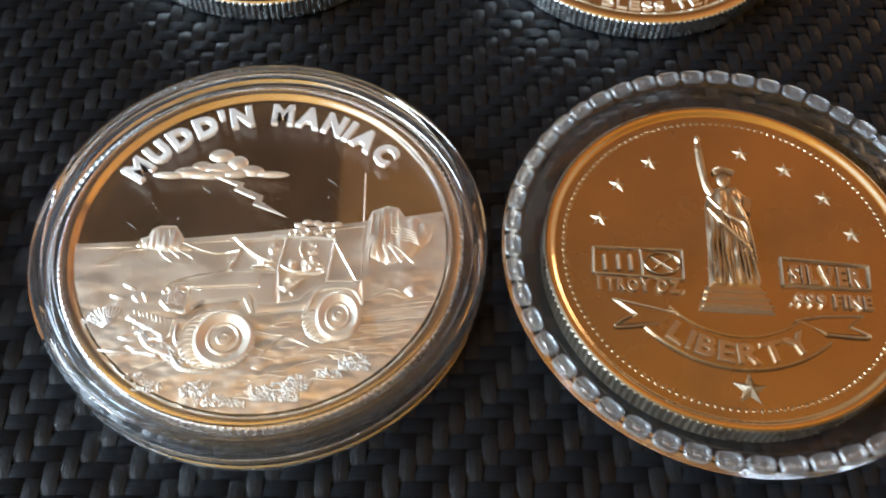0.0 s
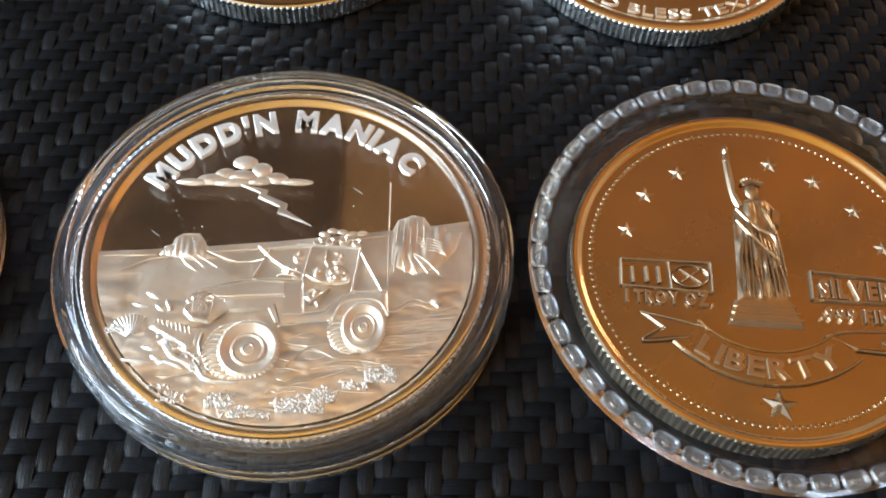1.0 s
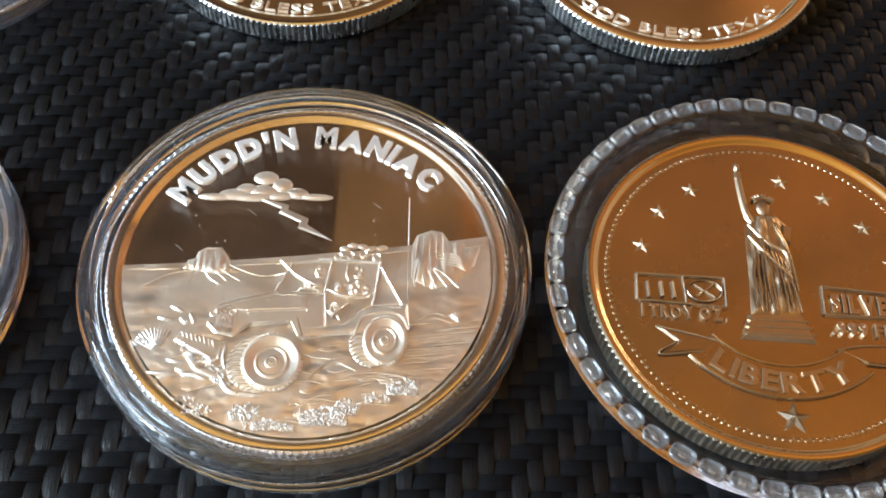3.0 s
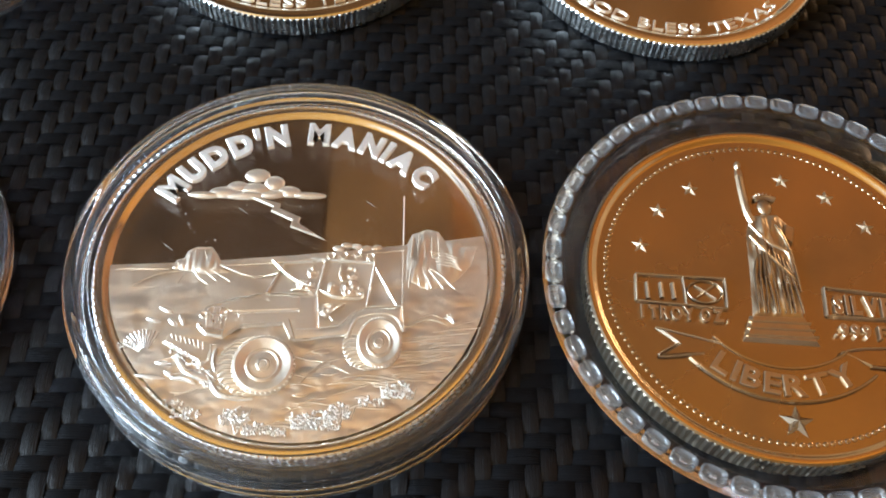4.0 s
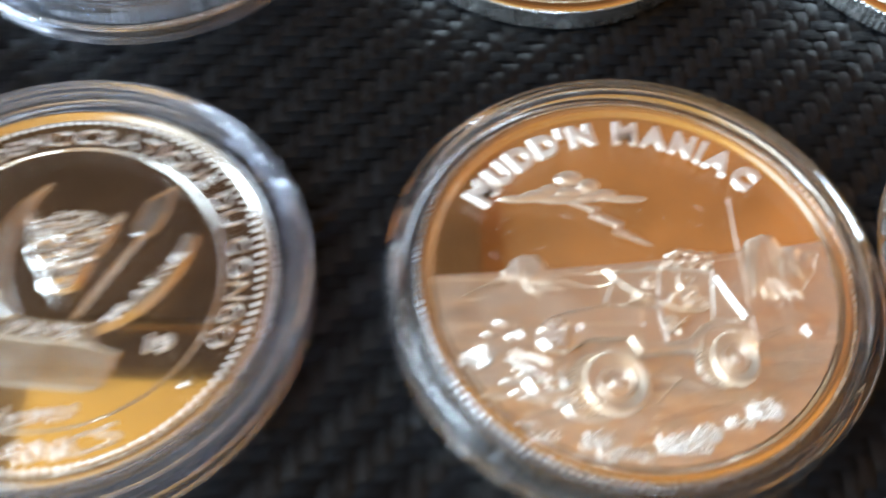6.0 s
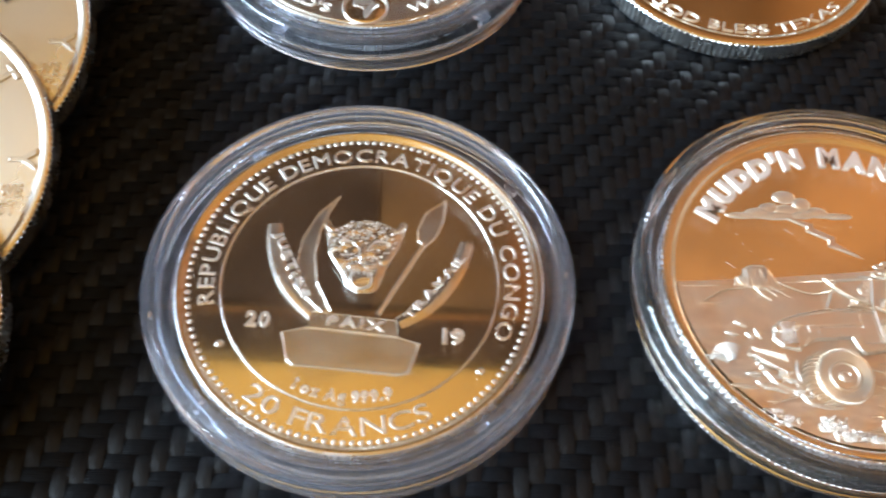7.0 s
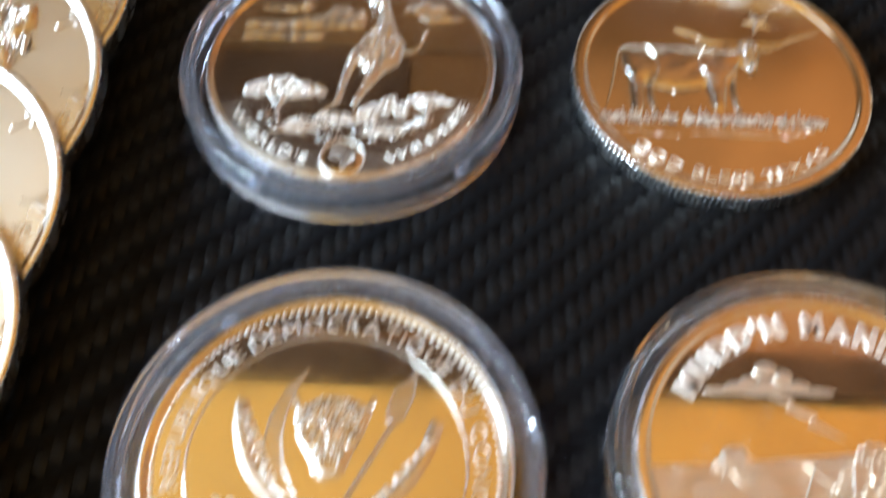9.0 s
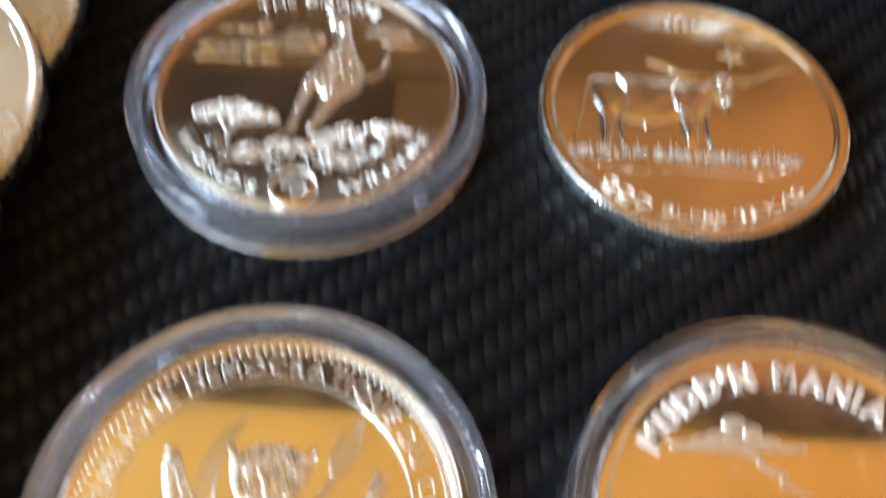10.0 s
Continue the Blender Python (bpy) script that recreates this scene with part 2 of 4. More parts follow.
def glyph(ch, bold):
    """A letter's mesh with cap height 1: vertices and faces, and its extent."""
    key = (ch, bold)
    if key not in GLYPHS:
        cu = bpy.data.curves.new("letter", "FONT")
        cu.body, cu.size, cu.resolution_u = ch, 1.0, 3
        cu.extrude, cu.bevel_depth, cu.bevel_resolution, cu.offset = 0.04, 0.032, 2, bold
        ob = new("letter", cu)
        bpy.context.view_layer.update()
        me = bpy.data.meshes.new_from_object(ob.evaluated_get(bpy.context.evaluated_depsgraph_get()))
        vs = np.array([v.co[:] for v in me.vertices]) / 0.69
        fs = [tuple(p.vertices) for p in me.polygons]
        bpy.data.objects.remove(ob)
        bpy.data.curves.remove(cu)
        bpy.data.meshes.remove(me)
        GLYPHS[key] = (vs, fs, vs[:, 0].min(), vs[:, 0].max(), vs[:, 2].min(), vs[:, 2].max())
    return GLYPHS[key]


def lay(bm, ch, x, y, turn, cap, wide, h, z, bold):
    vs, fs, x0, x1, z0, z1 = glyph(ch, bold)
    c, s = math.cos(turn), math.sin(turn)
    mid = (x0 + x1) / 2
    made = []
    for vx, vy, vz in vs:
        u, v = (vx - mid) * cap * wide, vy * cap
        made.append(bm.verts.new((x + u * c - v * s, y + u * s + v * c, z + (vz - z0) / (z1 - z0) * h - 0.02)))
    for f in fs:
        try:
            bm.faces.new([made[i] for i in f])
        except ValueError:
            pass


def widths(text, bold, gap):
    out = []
    for ch in text:
        if ch == " ":
            out.append(0.45)
        else:
            g = glyph(ch, bold)
            out.append(g[3] - g[2] + gap)
    return out


def arc_text(bm, text, radius, a0, a1, cap, h=0.22, z=0.0, bold=0.02, inward=False, gap=0.16):
    """Letters along an arc from angle a0 to a1 (degrees); radius is that of their feet."""
    ws = widths(text, bold, gap)
    total, at = sum(ws), 0.0
    span = radians(a1 - a0)
    wide = abs(span) * radius / (total * cap)
    for ch, w in zip(text, ws):
        a = radians(a0) + span * (at + w / 2) / total
        at += w
        if ch != " ":
            lay(bm, ch, radius * math.cos(a), radius * math.sin(a), a + (math.pi / 2 if inward else -math.pi / 2), cap, min(wide, 1.6), h, z, bold)
    return bm


def line_text(bm, text, p0, p1, cap, h=0.2, z=0.0, bold=0.01, gap=0.16):
    """Letters with their feet on the line from p0 to p1."""
    ws = widths(text, bold, gap)
    total, at = sum(ws), 0.0
    dx, dy = p1[0] - p0[0], p1[1] - p0[1]
    wide = math.hypot(dx, dy) / (total * cap)
    for ch, w in zip(text, ws):
        s = (at + w / 2) / total
        at += w
        if ch != " ":
            lay(bm, ch, p0[0] + dx * s, p0[1] + dy * s, math.atan2(dy, dx), cap, wide, h, z, bold)
    return bm


def star(bm, x, y, r, h, z=0.0, turn=90):
    """A five-pointed star with ridged points."""
    top = bm.verts.new((x, y, z + h))
    ring = []
    for k in range(10):
        a, q = radians(turn + 36 * k), r if k % 2 == 0 else r * 0.42
        ring.append(bm.verts.new((x + q * math.cos(a), y + q * math.sin(a), z)))
    for k in range(10):
        bm.faces.new((ring[k], ring[(k + 1) % 10], top))
    return bm


def beads(radius, count, size, z=0.0):
    bm = bmesh.new()
    for k in range(count):
        a = 2 * math.pi * (k + 0.5) / count
        blob(bm, radius * math.cos(a), radius * math.sin(a), size, size, size * 0.6, z, 0, 10, 3)
    return bm


def coin_blank(coin, radius, thick, field_mat, rim_mat, rim=1.0, rise=0.22, reeds=170, edge_mat=None):
    """The struck blank: milled edge, raised rim and face. Returns the height of the face."""
    z = thick - rise
    tooth = lambda k: (0.0 if k % 4 < 2 else -0.14)  # noqa: E731
    edge = lathe([(radius - 0.45, 0.0), (radius - 0.15, 0.08), (radius, 0.3, 1), (radius, thick - 0.3, 1), (radius - 0.12, thick - 0.1), (radius - 0.3, thick - 0.012)],
                 reeds * 4, False, tooth)
    part("milled_edge", edge, edge_mat or EDGE, coin)
    inner = radius - rim
    slope = [(inner + 0.42 - 0.80 * k / 8, z + rise * (0.5 + 0.5 * math.cos(math.pi * k / 8)) - 0.012) for k in range(9)]
    part("rim", lathe([(radius - 0.32, thick - 0.02), (radius - 0.45, thick)] + slope, 192, False), rim_mat, coin, smooth=True)
    part("face", lathe([(0, z), (radius * 0.4, z), (radius - rim - 0.2, z)], 96, False), field_mat, coin, smooth=True)
    part("back", lathe([(0, 0), (radius - 0.44, 0)], 96, False), edge_mat or EDGE, coin)
    return z


def capsule(x, y, wall, label, radius=22.2, tabs=(), step=20.9):
    """Round two-part coin capsule: a dished base with a seat ring for the coin and a flat lid with a thin wall, snapped over it."""
    c = thing("coin_capsule", x, y, 0, label=label, category="coin capsule", group="coin capsules")
    r = radius
    base = lathe([(19.6, 0.15), (20.5, 0.15), (21.2, 0.0), (r - 0.4, 0.0), (r - 0.08, 0.25), (r, 0.6), (r, 2.35), (r - 0.1, 2.5), (r - 0.75, 2.55), (r - 0.85, 2.3), (step, 2.2), (step - 0.12, 2.05),
                  (step - 0.15, 1.75), (19.95, 1.7), (19.84, 1.55), (19.82, 1.22), (19.6, 1.22)], 160, True)
    lid = lathe([(19.9, 4.72), (step - 0.6, 4.72), (step - 0.2, 4.55), (step, 4.15), (step + 0.1, 2.75), (r - 0.72, 2.68), (r - 0.68, 2.62), (r - 0.08, 2.62), (r, 2.75), (r, 4.7), (r - 0.1, 5.1), (r - 0.4, 5.42), (r - 0.9, 5.55),
                 (r - 1.2, 5.55), (r - 1.35, 5.5), (r - 1.42, 5.44), (19.9, 5.44)], 160, True)
    for name, bm, lo, hi, q in (("base", base, 0.2, 1.2, 19.58), ("lid", lid, 4.74, 5.42, 19.88)):
        ring = part(name, bm, wall, c, smooth=True)
        ring.visible_shadow = False
        part("window", lathe([(0, lo), (q - 0.05, lo), (q, lo), (q, hi), (q - 0.05, hi), (0, hi)], 128, False), ACRYLIC, ring, smooth=True).visible_shadow = False
    for a in tabs:
        bm = bmesh.new()
        bmesh.ops.create_cube(bm, size=1, matrix=Matrix.Rotation(radians(a), 4, "Z") @ Matrix.Translation((20.3, 0, 2.5)) @ Matrix.Diagonal((0.9, 1.5, 1.4, 1)))
        bmesh.ops.bevel(bm, geom=bm.edges[:], offset=0.15, segments=1, affect="EDGES")
        part("tab", bm, wall, c).visible_shadow = False
    return c


# ---- room ----
def box(name, lo, hi, mat, label="", category="", kind="structure"):
    bm = bmesh.new()
    bmesh.ops.create_cube(bm, size=1)
    for v in bm.verts:
        v.co = Vector([lo[i] + (v.co[i] + 0.5) * (hi[i] - lo[i]) for i in range(3)])
    me = bpy.data.meshes.new(name)
    bm.to_mesh(me)
    bm.free()
    me.materials.append(mat)
    return tagged(new(name, me), label, category, kind=kind)


box("floor", (-2, -2.2, -0.8), (2.4, 2.6, -0.75), CARPET, "brown carpeted floor of the room", "floor")
box("ceiling", (-0.75, -2.2, 1.65), (2.4, 0.72, 1.7), CEILING, "honey-coloured ceiling over the table", "ceiling")
# unseen pale reflector zone of the ceiling, added for the fan of coins
box("ceiling_pale", (-2, -2.2, 1.65), (-0.75, 0.5, 1.7), PALE_ZONE, "added pale ceiling zone beside the window, mirrored by the fan", "ceiling")
# unseen orange zone closing the ceiling, added to tint the mirrored fields
box("ceiling_orange", (-2, 0.80, 1.65), (2.4, 2.6, 1.7), ORANGE_ZONE, "added orange ceiling zone, mirrored by the coins", "ceiling")
# unseen brown zone, added so the upper fan coins mirror a darker tone
box("ceiling_brown", (-2, 0.5, 1.65), (-0.75, 0.72, 1.7), BROWN_ZONE, "added brown ceiling zone, mirrored by the upper fan coins", "ceiling")
box("wall_north", (-2, 2.6, -0.8), (2.4, 2.7, 1.7), PLASTER, "plain ochre plaster wall", "wall")
box("wall_south", (-2, -2.3, -0.8), (2.4, -2.2, 1.7), PLASTER, "plain ochre plaster wall", "wall")
box("wall_east", (2.4, -2.3, -0.8), (2.5, 2.7, 1.7), PLASTER, "plain ochre plaster wall", "wall")
box("wall_west_low", (-2.1, -2.3, -0.8), (-2, 2.7, -0.02), PLASTER, "plain ochre wall under the window", "wall")
box("wall_west_high", (-2.1, -2.3, 1.18), (-2, 2.7, 1.7), PLASTER, "plain ochre wall over the window", "wall")
box("wall_west_south", (-2.1, -2.3, -0.02), (-2, -1.28, 1.18), PLASTER, "plain ochre wall beside the window", "wall")
box("wall_west_north", (-2.1, 0.48, -0.02), (-2, 2.7, 1.18), PLASTER, "plain ochre wall beside the window", "wall")
# unseen dark strip and panels added overhead to darken what the coins mirror
box("ceiling_dark_strip", (-2, 0.72, 1.6), (2.4, 0.80, 1.7), DARK_ZONE, "added dark strip across the ceiling, mirrored as a dark band", "beam")
box("ceiling_dark_panel", (-0.95, 0.84, 1.62), (-0.16, 1.55, 1.652), DARK_ZONE, "added dark ceiling panel, mirrored as a dark patch in the coins", "hatch")
# unseen brown panels, added as darker and middle tones in the reflections
box("ceiling_brown_north", (-0.95, 1.58, 1.62), (0.78, 2.55, 1.652), BROWN_ZONE, "added brown panel on the far ceiling, darkening coin reflections", "board")
box("ceiling_brown_panel", (-0.155, 0.84, 1.62), (0.11, 1.55, 1.652), BROWN_ZONE, "added brown panel beside the dark one, a middle tone for reflections", "board")


def table():
    t = thing("table", 0, 0, -26, label="dark stained wooden table under the black mat", category="table")
    bm = bmesh.new()
    bmesh.ops.create_cube(bm, size=1, matrix=Matrix.Translation((-20, 60, 11.5)) @ Matrix.Diagonal((1100, 700, 25, 1)))
    bmesh.ops.bevel(bm, geom=bm.edges[:], offset=4, segments=2, affect="EDGES")
    part("tabletop", bm, WOOD, t)
    for sx in (-1, 1):
        for sy in (-1, 1):
            bm = bmesh.new()
            bmesh.ops.create_cone(bm, segments=20, radius1=20, radius2=32, depth=723, cap_ends=True,
                                  matrix=Matrix.Translation((-20 + sx * 490, 60 + sy * 290, -362.5)))
            part("leg", bm, WOOD, t)


table()


# ---- carbon-weave mat ----
def mat():
    m = thing("mat", 0, 0, 0, label="black carbon-fibre twill mat lying on the table", category="mat")
    bm = bmesh.new()
    bmesh.ops.create_cube(bm, size=1, matrix=Matrix.Translation((-20, 40, -1.2)) @ Matrix.Diagonal((330, 240, 1.6, 1)))
    part("backing", bm, BACKING, m)
    pitch, rng = 1.53, random.Random(4)
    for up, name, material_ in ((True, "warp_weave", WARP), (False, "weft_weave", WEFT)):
        vs, fs = [], []
        for i in range(-90, 62):
            for j in range(-28, 80):
                if (i - j) % 4 != (0 if up else 1):
                    continue
                # a tow floats over two crossings
                cx, cy = (i + 0.5) * pitch, (j + 0.5) * pitch
                if up:
                    cy += pitch / 2
                else:
                    cx += pitch / 2
                k = len(vs)
                lift = rng.uniform(-0.03, 0.03)
                sway = rng.uniform(-0.06, 0.06)
                roll = rng.uniform(-0.05, 0.05)
                for a in range(7):
                    s = a / 3 - 1
                    for b in range(4):
                        q = (b / 1.5 - 1)
                        along = s * pitch * 1.10
                        across = q * pitch * 0.49 * (1 - 0.10 * s ** 4) + sway * s
                        zz = -0.06 + lift - 0.26 * abs(s) ** 2.6 - (0.10 if up else 0.06) * q * q + roll * q
                        vs.append((cx + across, cy + along, zz) if up else (cx + along, cy + across, zz))
                for a in range(6):
                    for b in range(3):
                        q = k + a * 4 + b
                        fs.append((q, q + 1, q + 5, q + 4) if up else (q, q + 4, q + 5, q + 1))
        me = bpy.data.meshes.new(name)
        me.from_pydata([(x * MM, y * MM, z * MM) for x, y, z in vs], [], fs)
        for p in me.polygons:
            p.use_smooth = True
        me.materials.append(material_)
        ob = new(name, me)
        ob.parent = m
        tagged(ob, "woven black carbon tows", kind="stuff")


mat()


# ---- coin reliefs ----
def ring_line(bm, radius, w, h, z, cx=0.0, cy=0.0, a0=0, a1=360, n=96):
    pts = [(cx + radius * math.cos(radians(a0 + (a1 - a0) * k / n)), cy + radius * math.sin(radians(a0 + (a1 - a0) * k / n))) for k in range(n + 1)]
    return stroke(bm, pts, w, h, z, 1.0, False)


def sector(bm, r0, r1, a0, a1, h, z, n=40):
    """A raised band between two radii."""
    arc = lambda r, k: (r * math.cos(radians(a0 + (a1 - a0) * k / n)), r * math.sin(radians(a0 + (a1 - a0) * k / n)))  # noqa: E731
    return plate(bm, [arc(r1, k) for k in range(n + 1)] + [arc(r0, k) for k in range(n, -1, -1)], h, 0.08, z)


def tuft(bm, x, y, size, z, rng, n=8, lean=0.0, h=0.22):
    """A tuft of blades."""
    for k in range(n):
        a = radians(90 + lean + (k - (n - 1) / 2) * 120 / n + rng.uniform(-8, 8))
        q = size * rng.uniform(0.7, 1.1)
        stroke(bm, [(x + 0.35 * q * math.cos(a), y + 0.35 * q * math.sin(a)), (x + q * math.cos(a), y + q * math.sin(a))], 0.15, h, z, 0.5, False)


def word(coin, mat_, z, text, kind, *a, **kw):
    bm = bmesh.new()
    (arc_text if kind == "arc" else line_text)(bm, text, *a, z=z, **kw)
    return part("inscription", bm, mat_, coin)


def one(fn, *a, **kw):
    bm = bmesh.new()
    fn(bm, *a, **kw)
    return bm


def terrain(z, seed, radius, horizon, h=0.16, step=0.22):
    """Rough ground up to a skyline, inside the rim."""
    n = int(2 * radius / step)
    vs, at, fs = [], {}, []
    for i in range(n + 1):
        for j in range(n + 1):
            x, y = -radius + i * step, -radius + j * step
            r = math.hypot(x, y)
            top = horizon(x)
            if r > radius + step or y > top + step:
                continue
            if r > radius:
                x, y = x * radius / r, y * radius / r
            y = min(y, top)
            swell = noise.noise(Vector((x * 0.2 + seed, (y - 0.1 * x) * 0.7, 3.1)))
            fine = noise.noise(Vector((x * 0.9, (y + 0.1 * x) * 3.0, seed))) + 0.5 * noise.noise(Vector((x * 2.2, y * 5.5, seed + 4)))
            depth = min(max((top - y - 2.5) / 7, 0), 1)
            at[i, j] = len(vs)
            vs.append((x, y, z + h + 0.05 * swell + 0.085 * fine * (0.12 + 0.88 * depth)))
    for (i, j), k in at.items():
        q = [(i, j), (i + 1, j), (i + 1, j + 1), (i, j + 1)]
        if all(p in at for p in q):
            fs.append([at[p] for p in q])
    bm = bmesh.new()
    made = [bm.verts.new(v) for v in vs]
    for f in fs:
        bm.faces.new([made[k] for k in f])
    bmesh.ops.remove_doubles(bm, verts=bm.verts, dist=1e-4)
    return bm


def wheel(coin, x, y, r, z, mat_, squash=1.0):
    """Off-road wheel: bulging sidewall, dished rim with a bead ring, hub cap and a lug border."""
    k = r / 3.0
    bm = lathe([(0, 0.40), (0.30 * k, 0.40), (0.36 * k, 0.30), (0.44 * k, 0.42), (0.58 * k, 0.40), (0.68 * k, 0.24), (1.30 * k, 0.20), (1.40 * k, 0.34), (1.52 * k, 0.36), (1.60 * k, 0.22),
                (1.72 * k, 0.16), (2.25 * k, 0.36), (2.62 * k, 0.46), (2.85 * k, 0.38), (3.0 * k, 0.12), (3.02 * k, -0.12)], 56, False)
    for q in range(40):
        a = 2 * math.pi * q / 40
        stroke(bm, [(2.72 * k * math.cos(a), 2.72 * k * math.sin(a)), (3.02 * k * math.cos(a + 0.05), 3.02 * k * math.sin(a + 0.05))], 0.2 * k, 0.1, 0.3, 0.8, False)
    bmesh.ops.transform(bm, matrix=Matrix.Translation((x, y, z)) @ Matrix.Diagonal((squash, 1, 1, 1)), verts=bm.verts)
    return part("wheel", bm, mat_, coin, smooth=True)


def lathe_at(x, y, z, profile):
    bm = lathe(profile, 24, False)
    bmesh.ops.translate(bm, verts=bm.verts, vec=(x, y, z))
    return bm


def shrub(rng, x, y, w, h, z, n=34):
    """A clump of small leaves and blades."""
    bm = bmesh.new()
    for k in range(n):
        u = rng.uniform(-1, 1)
        v = rng.random() * (1 - 0.5 * u * u)
        blob(bm, x + u * w, y + v * h, rng.uniform(0.09, 0.2), rng.uniform(0.08, 0.15), rng.uniform(0.16, 0.3), z, rng.uniform(0, 180), 7, 3)
    for k in range(n // 3):
        u = rng.uniform(-1, 1) * w
        q = rng.uniform(0.4, 0.9) * h
        stroke(bm, [(x + u, y - 0.1), (x + u * 1.15 + rng.uniform(-0.2, 0.2), y + q)], 0.13, 0.24, z, 0.5, False)
    return bm


def desert_coin(x, y, z):
    c = thing("silver_round", x, y, z, label="proof silver round with an off-road car, in its clear capsule", category="coin", group="coins on the mat")
    f = coin_blank(c, 19.85, 2.9, MIRROR, PROOFLIKE, 1.4, 0.36)
    rng = random.Random(11)
    part("beaded_border", beads(19.6, 170, 0.16, f + 0.3), PROOFLIKE, c, smooth=True, kind="stuff")
    word(c, LETTER, f, "MUDD'N", "arc", 14.95, 153.0, 98.3, 2.3, bold=0.03, h=0.3, gap=0.12)
    word(c, LETTER, f, "MANIAC", "arc", 14.95, 92.6, 38.3, 2.3, bold=0.03, h=0.3, gap=0.12)
    horizon = lambda u: -0.65 + 0.068 * (u + 18) + 0.0016 * (u + 18) ** 2  # noqa: E731
    part("ground_relief", terrain(f, 5.3, 18.2, horizon), DESERT, c, smooth=True)
    # cloud and lightning
    bm = bmesh.new()
    for bx, by, rx, ry in ((-10.4, 7.9, 1.7, 0.4), (-8.4, 8.3, 1.6, 0.7), (-7.2, 9.0, 1.1, 0.7), (-5.3, 10.5, 1.3, 0.85), (-3.5, 9.6, 1.05, 0.9), (-5.4, 8.8, 1.5, 0.75), (-1.9, 8.6, 1.2, 0.7), (0.1, 8.2, 1.8, 0.38), (-6.4, 8.0, 2.2, 0.5), (-3.6, 8.2, 1.4, 0.5)):
        blob(bm, bx, by, rx, ry, 0.32, f, rng.uniform(-8, 8), 18, 5)
    part("cloud", bm, PANEL, c, smooth=True)
    part("lightning_bolt", one(plate, [(-7.0, 8.3), (-2.6, 7.1), (-2.7, 6.55), (-0.5, 5.5), (-0.6, 4.8), (2.2, 2.85), (-1.5, 4.35), (-1.35, 5.05), (-3.6, 6.15), (-3.4, 6.65)], 0.22, 0.1, f), DESERT, c)
    g = f + 0.14
    # buttes with strata and gullies
    bm = one(puff, [(-12.4, -0.9), (-12.0, 0.15), (-11.3, 0.35), (-11.1, 1.15), (-10.3, 1.65), (-8.8, 1.7), (-8.1, 0.75), (-7.6, -0.3), (-6.6, -1.2), (-9.0, -1.5)], 0.26, 0.25, f + 0.12, 0.15, grain(2.6, 0.5, 2.2), 0.14)
    for p in ([(-10.9, 1.0), (-10.2, 1.35), (-8.9, 1.4)], [(-10.6, 0.9), (-10.4, -0.4)], [(-10.0, 1.0), (-9.7, -0.3)], [(-9.4, 1.1), (-8.9, -0.2)], [(-11.9, 0.0), (-11.6, -0.8)],
              [(-11.3, -1.2), (-13.5, -1.6), (-15.7, -2.9)], [(-10.9, -1.1), (-11.5, -2.5)], [(-10.2, -1.0), (-9.6, -1.9), (-8.6, -2.6)], [(-9.4, -0.9), (-7.9, -2.2)], [(-8.7, -0.9), (-6.6, -2.2)], [(-7.8, -0.4), (-5.7, -1.3), (-4.0, -1.6), (-2.0, -1.1)]):
        stroke(bm, p, 0.2, 0.14, f + 0.3, 0.4)
    part("butte", bm, DESERT, c, smooth=True)
    bm = one(puff, [(10.1, -1.5), (10.2, 2.6), (10.7, 3.8), (12.2, 4.45), (13.3, 4.2), (14.0, 3.1), (15.4, 3.2), (15.7, 2.5), (17.2, 2.5), (16.6, 0.4), (15.0, -1.6), (12.4, -2.6)], 0.28, 0.3, f + 0.12, 0.15, grain(2.0, 0.5, 6.1), 0.16)
    for k in range(5):
        stroke(bm, [(10.8 + 0.62 * k, 3.7 - 0.1 * abs(k - 2)), (10.7 + 0.66 * k, 2.2), (10.6 + 0.7 * k, 0.9)], 0.2, 0.16, f + 0.34, 0.5)
    for k in range(5):
        stroke(bm, [(12.4 + 0.2 * k, 1.7 - 0.36 * k), (14.0 + 0.2 * k, 1.5 - 0.36 * k), (15.2 + 0.1 * k, 1.0 - 0.36 * k)], 0.18, 0.16, f + 0.34, 0.4)
    for k in range(5):
        stroke(bm, [(11.0 + 0.3 * k, 0.7 - 0.2 * k), (10.6 + 0.7 * k, -0.8), (10.5 + 1.1 * k, -2.4)], 0.2, 0.12, f + 0.3, 0.3)
    part("butte", bm, DESERT, c, smooth=True)
    bm = bmesh.new()
    for p in ([(-17.6, -1.1), (-15, -1.0), (-12.6, -0.95)], [(-7.2, -0.35), (-2.0, 0.15), (3.0, 0.9), (10.0, 1.9)], [(15.6, 2.6), (17.4, 2.75)], [(15.4, 1.9), (17.3, 2.05)], [(-16, -3.1), (-13.6, -2.9)]):
        stroke(bm, p, 0.22, 0.1, f + 0.16, 0.5)
    part("plateau_line", bm, DESERT, c, smooth=True, kind="stuff")
    # off-road car: tub with a door cut, bonnet, grille
    part("car_body", one(puff, [(-9.0, -5.6), (-8.1, -4.9), (-5.9, -4.1), (-2.7, -3.4), (1.8, -3.5), (2.2, -7.0), (4.0, -6.7), (5.5, -5.1), (6.5, -4.6), (9.9, -4.5), (10.1, -7.0), (9.6, -8.0), (4.6, -7.7), (-0.1, -8.4), (-0.6, -6.6), (-5.4, -7.2), (-6.6, -8.3), (-8.3, -8.0), (-9.2, -7.1)],
                             0.3, 0.16, g, 0.14), PANEL, c, smooth=True)
    deck = g + 0.27
